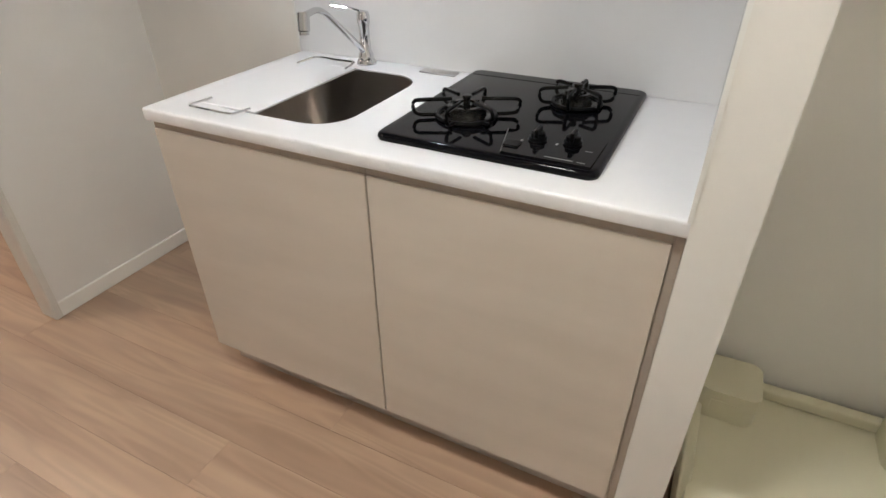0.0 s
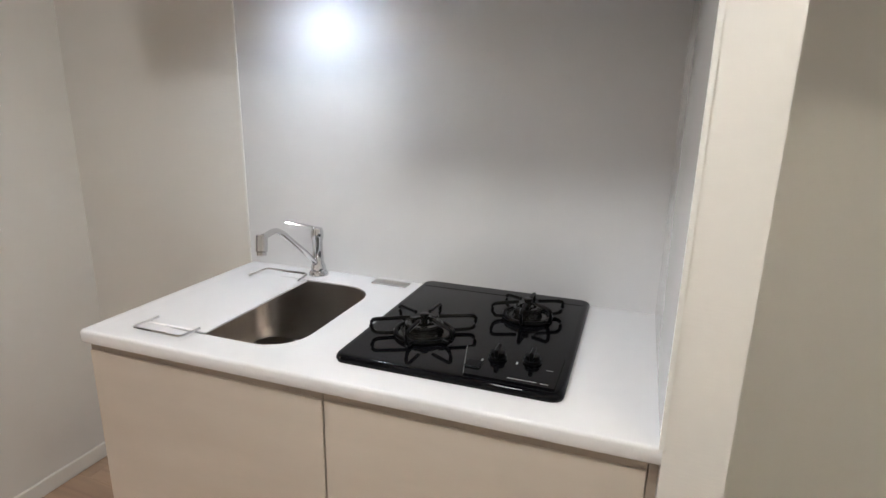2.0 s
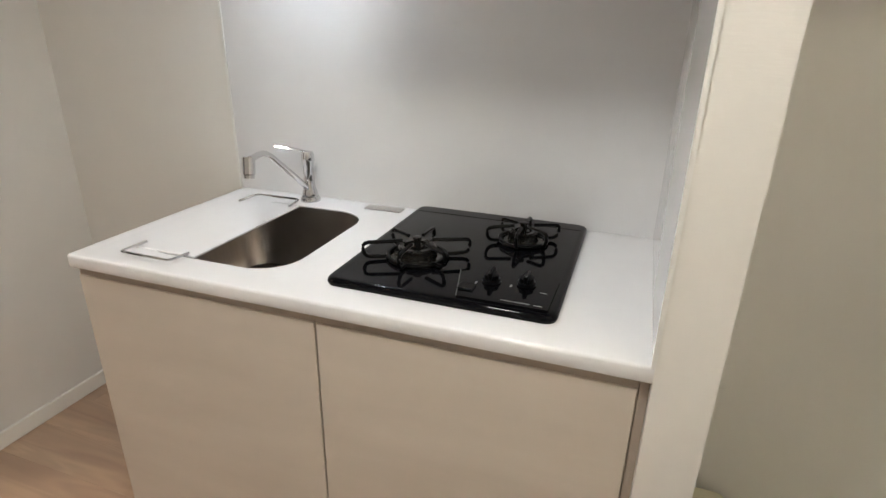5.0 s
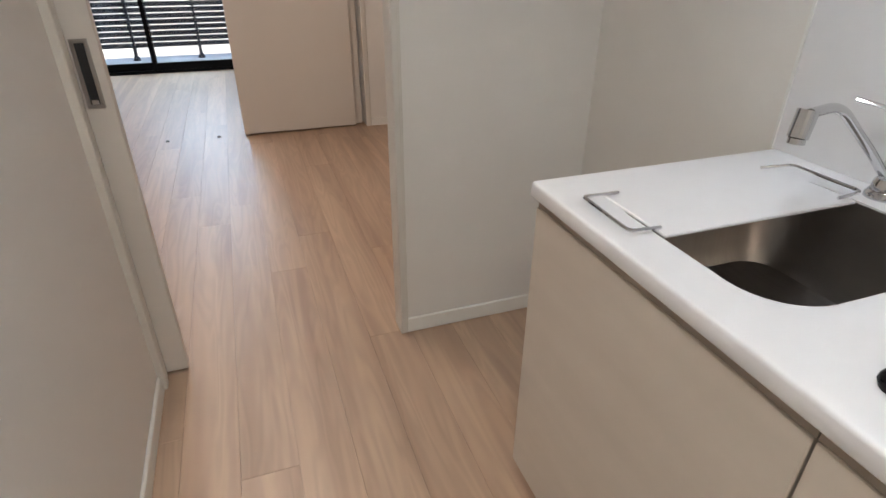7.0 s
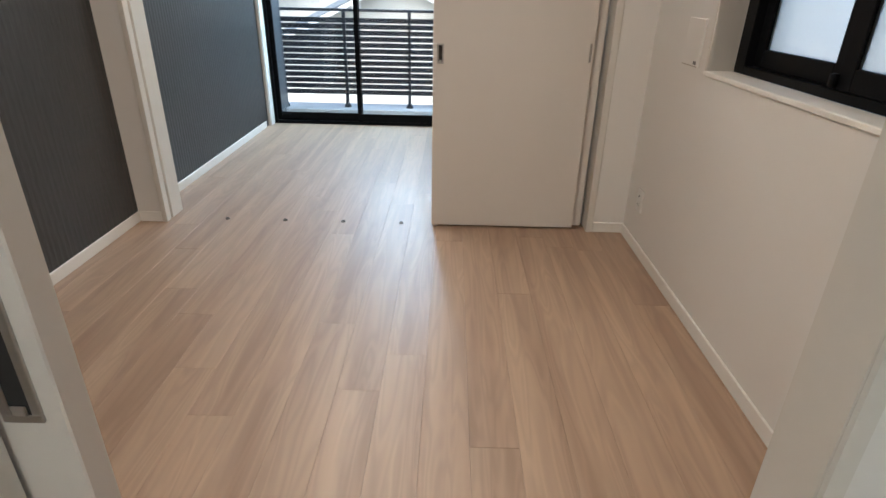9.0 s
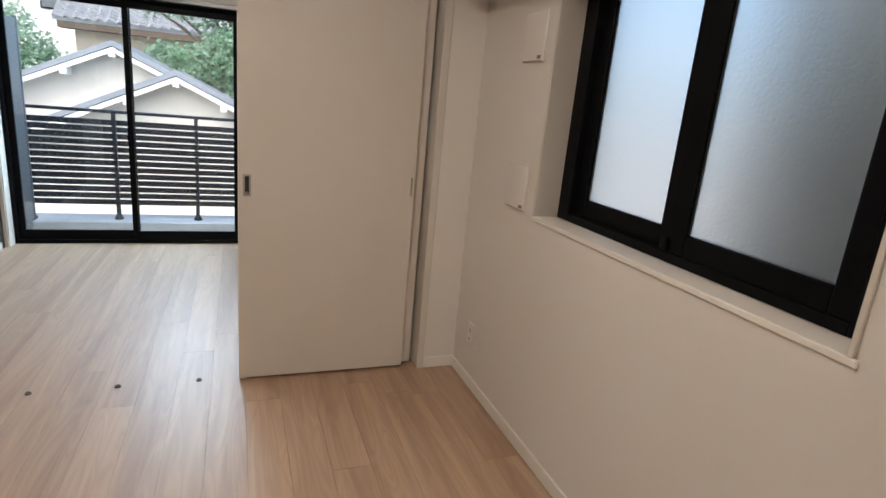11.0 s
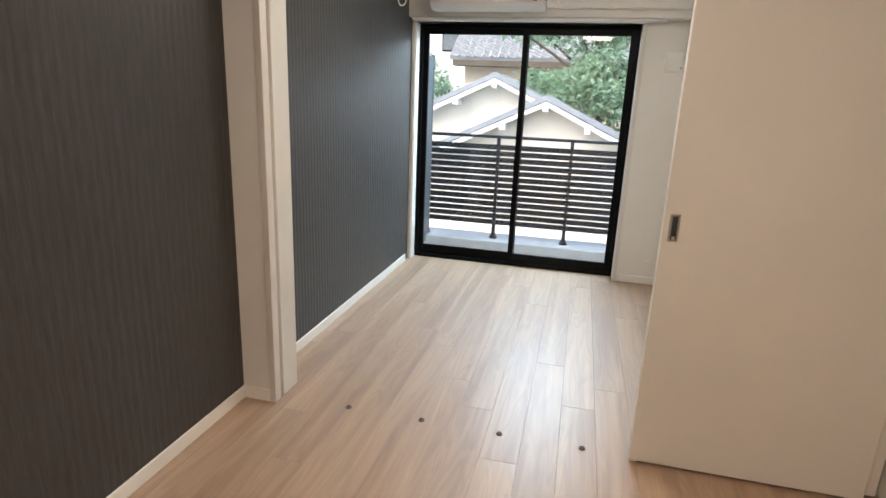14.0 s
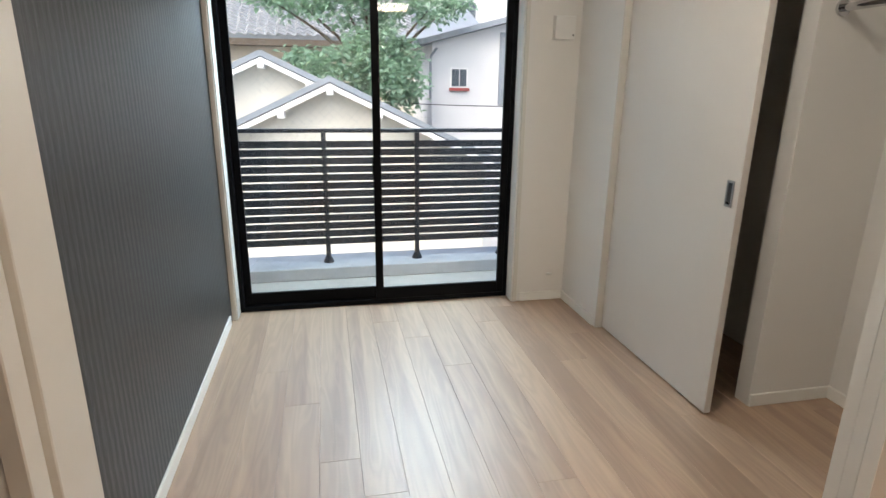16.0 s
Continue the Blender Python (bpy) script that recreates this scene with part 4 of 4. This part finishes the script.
part("seam", boxes((-6.6345, -6.6335, -1.14, -0.335, 2.068, 2.0705)), GREY_BTN, ac)
part("display", boxes((-6.637, -6.633, -0.405, -0.375, 2.045, 2.057)), GREY_BTN, ac, "small grey display")
for y0, y1, z in ((-1.13, -1.09, 2.235), (-0.36, -0.345, 2.23)):
    part("marking", boxes((-6.6345, -6.6332, y0, y1, z, z + 0.006)), GREY_BTN, ac)
dc = holder("pipe_cover", (-6.84, 0.2, 2.05), "white pipe cover running from the air conditioner", "pipe cover")
part("channel", boxes((-6.88, -6.81, -0.325, BY1, 2.03, 2.105), bevel=0.008, seg=2), WALL, dc)
for y in (-1.225, -0.185):
    hp = holder("laundry_hanger", (-6.25, y, TOP), "white ceiling pole with a ring for a drying rod", "drying pole", "pair of drying poles")
    part("socket", lathe(bmesh.new(), [(0.022, 0), (0.02, -0.012), (0.007, -0.016)], (-6.25, y, TOP), 16), WHITE, hp)
    part("pole", cyl(bmesh.new(), (-6.25, y, TOP - 0.01), (-6.25, y, 2.01), 0.006, seg=10), WHITE, hp)
    part("ring", tube(bmesh.new(), [(-6.25, y + 0.026 * math.sin(a), 1.982 + 0.03 * math.cos(a)) for a in (2 * math.pi * k / 20 for k in range(20))], 0.005, 8, close=True), WHITE, hp)
vb = holder("wall_vent", (BX0, 0.612, 1.69), "white square wall vent cover with a small knob", "wall vent")
part("cover", boxes((BX0, BX0 + 0.028, 0.548, 0.676, 1.624, 1.754), bevel=0.008, seg=2), WHITE, vb)
part("knob", boxes((BX0 + 0.027, BX0 + 0.034, 0.655, 0.664, 1.645, 1.654), bevel=0.002), GREY_BTN, vb)
part("backing", boxes((BX0, BX0 + 0.010, 0.544, 0.680, 1.620, 1.758)), WHITE, vb)
sp3 = holder("socket_cap", (BX0, 0.62, 0.22), "small white low wall plate", "wall plate")
part("cover", boxes((BX0, BX0 + 0.008, 0.60, 0.64, 0.17, 0.185), bevel=0.002), WHITE, sp3)

# ---- balcony ----
structure("balcony_floor", boxes((-8.42, -7.16, -2.2, 1.6, -0.36, -0.14)), BALCONY, "beige sheet-covered balcony floor", "balcony floor")
structure("balcony_kerb", boxes((-8.42, -8.03, -2.2, 1.6, -0.14, -0.038), bevel=0.008), CONCRETE, "low grey concrete balcony kerb", "kerb")
structure("wall_outer", boxes((-7.3, -7.2, -2.2, -1.345, -2.9, TOP), (-7.3, -7.2, 0.372, 1.7, -2.9, TOP), (-7.3, -7.2, -1.345, 0.372, 1.95, TOP), (-7.3, -7.2, -1.345, 0.372, -2.9, -0.02)), WHITE_WALL, "pale outer wall of the flat", "wall")
rail = holder("balcony_railing", (-8.2, 0, -0.04), "dark bronze balcony railing with horizontal slats", "railing")
RX = -8.2
part("top_rail", boxes((RX - 0.025, RX + 0.025, -2.15, 1.55, 1.005, 1.035), bevel=0.004), RAIL, rail)
for k in range(5):
    y = -1.53 + k * 0.733
    p = part("post", boxes((RX + 0.0, RX + 0.032, y - 0.018, y + 0.018, 0.0, 1.005), bevel=0.002), RAIL, rail)
    part("foot", lathe(bmesh.new(), [(0.043, 0.0), (0.043, 0.008), (0.024, 0.05), (0.02, 0.055)], (RX + 0.016, y, -0.038), 8), RAIL, p)
slat = part("slat", boxes((RX - 0.02, RX - 0.002, -2.15, 1.55, 0.105, 0.157), bevel=0.001), RAIL, rail)
for k in range(1, 13):
    o = slat.copy()
    scene.collection.objects.link(o)
    o.location.z += k * 0.0653
structure("balcony_screen", boxes((-8.12, -7.22, -1.515, -1.492, -0.10, 1.77), (-8.13, -8.10, -1.52, -1.487, -0.14, 1.79)), SCREEN, "grey balcony partition screen", "screen")

# ---- outside ----
structure("ground", boxes((-700, 700, -700, 700, -3.3, -3.1)), GROUND, "grey ground between the houses", "ground")


def gable_house(x, y, z, half, slope, depth, wall, label):
    """A house whose gable faces the balcony; ridge at y, z."""
    ob = holder("house", (x, y, -3.1), label, "house")
    ez = z - half * slope
    part("wall", extrude(bmesh.new(), [(y - half, -3.1), (y + half, -3.1), (y + half, ez), (y, z), (y - half, ez)], "x", x - depth, x), wall, ob)
    o = half + 0.35
    part("roof", extrude(bmesh.new(), [(y - o, z - o * slope + 0.05), (y, z + 0.05), (y + o, z - o * slope + 0.05), (y + o, z - o * slope + 0.14), (y, z + 0.15), (y - o, z - o * slope + 0.14)], "x", x - depth, x + 0.33), ROOF, ob, "blue-grey metal roof")
    for sg in (-1, 1):
        part("barge_board", extrude(bmesh.new(), [(y, z - 0.055), (y, z + 0.03), (y + sg * o, z + 0.03 - o * slope), (y + sg * o, z - 0.055 - o * slope)], "x", x + 0.28, x + 0.335), BARGE, ob, "white barge board")
    for d in (0, 0.78, -0.78, 1.75, -1.75):
        zz = z - abs(d) * slope
        if abs(d) < half:
            part("purlin_end", boxes((x - 0.02, x + 0.36, y + d - 0.055, y + d + 0.055, zz - 0.15, zz - 0.03), bevel=0.008), BARGE, ob, "white purlin end")
    return ob


gable_house(-14.3, -1.79, 1.80, 3.0, 0.47, 5.0, PLASTER, "cream plastered house with a low gable and blue-grey roof")
gable_house(-13.4, -0.675, 1.38, 2.7, 0.47, 1.4, PLASTER, "cream plastered house wing with a low gable and blue-grey roof")

th = holder("house", (-21, -1, -3.1), "old beige plastered house with a grey clay tile roof", "house")
part("wall", boxes((-25.0, -21.0, -3.9, 1.6, -3.1, 2.75)), BEIGE_WALL, th)
part("roof", extrude(bmesh.new(), [(-20.5, 2.72), (-23.0, 4.3), (-25.4, 2.72), (-25.4, 2.62), (-23.0, 4.18), (-20.5, 2.62)], "y", -4.3, 2.0), ROOF, th)
bm = bmesh.new()
NY, NR = 150, 16
for r in range(NR):
    t0, t1 = r / NR, (r + 1.08) / NR
    rows = []
    for t, lift in ((t0, 0.055), (t1, 0.012)):
        xx, zz = -20.45 - 2.55 * t, 2.70 + 1.6 * t
        rows.append([bm.verts.new((xx, -4.3 + 6.3 * k / NY, zz + lift + 0.035 * math.sin(2 * math.pi * (6.3 * k / NY) / 0.26) + 0.012 * math.sin(4 * math.pi * (6.3 * k / NY) / 0.26))) for k in range(NY + 1)])
    low = [bm.verts.new((v.co.x, v.co.y, v.co.z - 0.05)) for v in rows[0]]
    for k in range(NY):
        bm.faces.new((rows[0][k], rows[0][k + 1], rows[1][k + 1], rows[1][k]))
        bm.faces.new((low[k], low[k + 1], rows[0][k + 1], rows[0][k]))
tagged(part("tile", bm, TILE, th, "rows of wavy grey clay tiles"), kind="stuff")
part("eave_board", boxes((-21.0, -20.5, -4.2, 1.9, 2.45, 2.62)), BARK, th, "dark timber eave")

wb = holder("apartment_building", (-24.0, -7.0, -3.1), "white apartment building behind the roofs", "building")
part("wall", boxes((-30, -24.0, -9.5, -4.35, -3.1, 9.0)), WHITE_WALL, wb)
for y in (-5.45, -7.3):
    for z in (3.15, 5.9):
        wi = part("window", boxes((-24.0, -23.96, y, y + 0.62, z, z + 0.85), bevel=0.01), ALU, wb)
        part("pane", boxes((-23.965, -23.95, y + 0.05, y + 0.57, z + 0.05, z + 0.8)), DARKGLASS, wi)

rhs = holder("house", (-17.7, 4.5, -3.1), "white sided house with a sloping grey roof", "house")
part("wall", extrude(bmesh.new(), [(1.85, -3.1), (8.0, -3.1), (8.0, 4.05), (1.85, 2.42)], "x", -22.5, -17.7), WHITE_WALL, rhs)
part("roof", extrude(bmesh.new(), [(1.45, 2.33), (8.2, 4.12), (8.2, 4.25), (1.45, 2.46)], "x", -22.7, -17.35), ROOF, rhs, "dark grey sloping roof")
rw = part("window", boxes((-17.7, -17.66, 2.30, 2.75, 1.36, 1.86), bevel=0.006), BARGE, rhs)
part("pane", boxes((-17.664, -17.652, 2.34, 2.52, 1.42, 1.82)), DARKGLASS, rw)
part("pane", boxes((-17.664, -17.652, 2.54, 2.71, 1.42, 1.82)), DARKGLASS, rw)
part("sill", boxes((-17.68, -17.60, 2.28, 2.78, 1.31, 1.38)), RED, rw, "faded red sill")
part("shutter", boxes((-17.70, -17.62, 3.55, 3.85, 1.0, 2.7)), ROOF, rhs)
part("drainpipe", tube(bmesh.new(), bend([(-17.62, 1.95, 2.3), (-17.62, 1.80, 2.1), (-17.62, 1.80, 1.1)], 0.06), 0.03, 8), ROOF, rhs)
bh = holder("house", (-20.5, 2.5, -3.1), "pale rear house with a low grey roof", "house")
part("wall", boxes((-23.5, -20.5, 0.95, 3.2, -3.1, 2.6)), PLASTER, bh)
part("roof", extrude(bmesh.new(), [(-20.2, 2.6), (-23.8, 3.9), (-23.8, 4.02), (-20.2, 2.72)], "y", 0.7, 4.2), ROOF, bh)
nb = holder("house", (-1.0, 4.5, -3.1), "grey neighbouring house close behind the frosted window", "house")
part("wall", boxes((-3.75, 3.0, 2.35, 7.0, -3.1, 4.6)), DARK_WALL, nb)
part("roof", boxes((-3.9, 3.3, 2.2, 7.3, 4.6, 4.75)), ROOF, nb)
fb = holder("apartment_building", (-34.0, 5.0, -3.1), "tall pale apartment building far behind the houses", "building")
part("wall", boxes((-40, -34.0, 1.2, 14.0, -3.1, 11.0)), WHITE_WALL, fb)
for y in (3.0, 6.0, 9.0):
    fw = part("window", boxes((-34.0, -33.94, y, y + 1.3, 4.6, 5.8), bevel=0.02), BARGE, fb)
    part("pane", boxes((-33.95, -33.93, y + 0.08, y + 1.22, 4.7, 5.7)), DARKGLASS, fw)
cable = thing("overhead_cable", tube(bmesh.new(), [(-16.0, -0.5 + 0.7 * k, 1.02 - 0.006 * k + 0.004 * (k - 5) ** 2) for k in range(10)], 0.010, 5), RAIL, "thin dark overhead cable", "cable")


def tree(at, trunk, blobs, leaves, size, seed, label):
    rnd = random.Random(seed)
    ob = holder("tree", at, label, "tree")
    bm = bmesh.new()
    tops = []
    top = Vector(at) + Vector(trunk)
    line = [Vector(at), Vector(at).lerp(top, 0.5) + Vector((0.1, -0.12, 0)), top]
    for a, b, r0, r1 in ((line[0], line[1], 0.17, 0.13), (line[1], line[2], 0.13, 0.08)):
        cyl(bm, a, b, r0, r1, 10)
    part("trunk", bm, BARK, ob)
    for c, r in blobs:
        bm = bmesh.new()
        c = Vector(c)
        mid = top.lerp(c, 0.5) + Vector((0, 0, 0.12))
        cyl(bm, top, mid, 0.05, 0.035, 7)
        cyl(bm, mid, c, 0.035, 0.012, 7)
        part("limb", bm, BARK, ob)
    bm = bmesh.new()
    total = sum(r ** 2 for _, r in blobs)
    for c, r in blobs:
        c = Vector(c)
        for _ in range(max(3, int(leaves * r * r / total / 9))):
            d = Vector((rnd.gauss(0, 1), rnd.gauss(0, 1), rnd.gauss(0, 0.75))).normalized() * (r * rnd.uniform(0.45, 1.05) ** 0.6)
            tw = c + d
            for _ in range(9):
                p = tw + Vector((rnd.gauss(0, 0.1), rnd.gauss(0, 0.1), rnd.gauss(0, 0.07)))
                L = size * rnd.uniform(0.6, 1.3)
                m = Euler((rnd.uniform(-0.9, 0.9), rnd.uniform(-0.9, 0.9), rnd.uniform(0, 6.28))).to_matrix()
                q = [p + m @ Vector(v) * L for v in ((0, 0, 0), (0.5, 0.28, 0.06), (1, 0, -0.12), (0.5, -0.28, 0.06))]
                v = [bm.verts.new(k) for k in q]
                bm.faces.new((v[0], v[1], v[2]))
                bm.faces.new((v[0], v[2], v[3]))
    me = bpy.data.meshes.new("crown")
    bmesh.ops.translate(bm, verts=bm.verts, vec=-Vector(at))
    bm.to_mesh(me)
    bm.free()
    me.materials.append(LEAF)
    cr = new("crown", me)
    cr.parent = ob
    tagged(cr, "dense light green foliage")
    return ob


tree((-16.6, 0.3, -3.1), (0, 0.1, 4.6), [((-16.3, -0.7, 1.75), 0.45), ((-16.0, -0.1, 1.75), 0.6), ((-15.9, 0.45, 1.45), 0.55), ((-16.1, 0.8, 1.15), 0.4), ((-16.2, 0.3, 2.25), 0.55), ((-16.3, 0.95, 2.0), 0.4),
      ((-16.4, -0.3, 3.1), 0.55), ((-16.6, 0.6, 3.0), 0.5), ((-16.8, -1.3, 3.15), 0.5), ((-16.8, -2.0, 3.25), 0.32), ((-16.6, 1.6, 3.05), 0.45), ((-16.8, 2.2, 3.25), 0.35), ((-16.3, 0.0, 3.7), 0.7), ((-16.2, 1.05, 1.5), 0.35), ((-16.9, -1.2, 1.85), 0.4)], 9000, 0.15, 5, "leafy green broadleaf tree between the houses")
tree((-19.0, -4.6, -3.1), (0, 0, 4.6), [((-18.9, -4.5, 1.9), 0.55), ((-18.8, -4.2, 1.5), 0.5), ((-18.9, -4.8, 2.4), 0.45), ((-18.8, -4.6, 1.1), 0.6)], 2500, 0.13, 9, "small leafy green tree beside the white building")
thing("tarpaulin", boxes((-15.6, -15.3, -4.15, -3.85, -3.1, 1.62), bevel=0.05, seg=2), BLUE, "bright blue sheeting tied over a stack", "tarpaulin")

# ---- floorboards ----
plank_meshes = {}


def plank(x0, x1, y0):
    """One board, its top edges chamfered; boards of one length share a mesh."""
    w, key = 0.1515, round(x1 - x0, 3)
    if key not in plank_meshes:
        L, g, c = key, 0.0002, 0.0008
        bm = bmesh.new()
        lo = [bm.verts.new(v) for v in ((g, g, -0.012), (L - g, g, -0.012), (L - g, w - g, -0.012), (g, w - g, -0.012))]
        md = [bm.verts.new(v) for v in ((g, g, -c), (L - g, g, -c), (L - g, w - g, -c), (g, w - g, -c))]
        hi = [bm.verts.new(v) for v in ((g + c, g + c, 0), (L - g - c, g + c, 0), (L - g - c, w - g - c, 0), (g + c, w - g - c, 0))]
        bm.faces.new(hi)
        for A, B in ((lo, md), (md, hi)):
            for k in range(4):
                bm.faces.new((A[k], A[(k + 1) % 4], B[(k + 1) % 4], B[k]))
        me = bpy.data.meshes.new("floorboard")
        bmesh.ops.recalc_face_normals(bm, faces=bm.faces)
        bm.to_mesh(me)
        bm.free()
        me.materials.append(WOOD)
        plank_meshes[key] = me
    ob = new("floorboard", plank_meshes[key])
    ob.location = (x0, y0, 0)
    ob.parent = floor


ENDS = {0: -2.497, -1: -3.264, -2: -3.052, -3: -3.465, 1: -2.804, -4: -2.553, -5: -2.91, -6: -3.15, -7: -3.51, -8: -3.72, -9: -4.137, -10: -4.46}
board_rnd = random.Random(11)
for row in range(-12, 8):
    y0 = 0.3535 + row * 0.1515
    e = ENDS.get(row, -2.5 - board_rnd.uniform(0, 1.8))
    x = e - 1.818 * math.ceil((e + 7.09) / 1.818)
    while x < 0.1:
        a, b = max(x, -7.09), min(x + 1.818, 0.12)
        if b - a > 0.03:
            plank(a, b, y0)
        x += 1.818
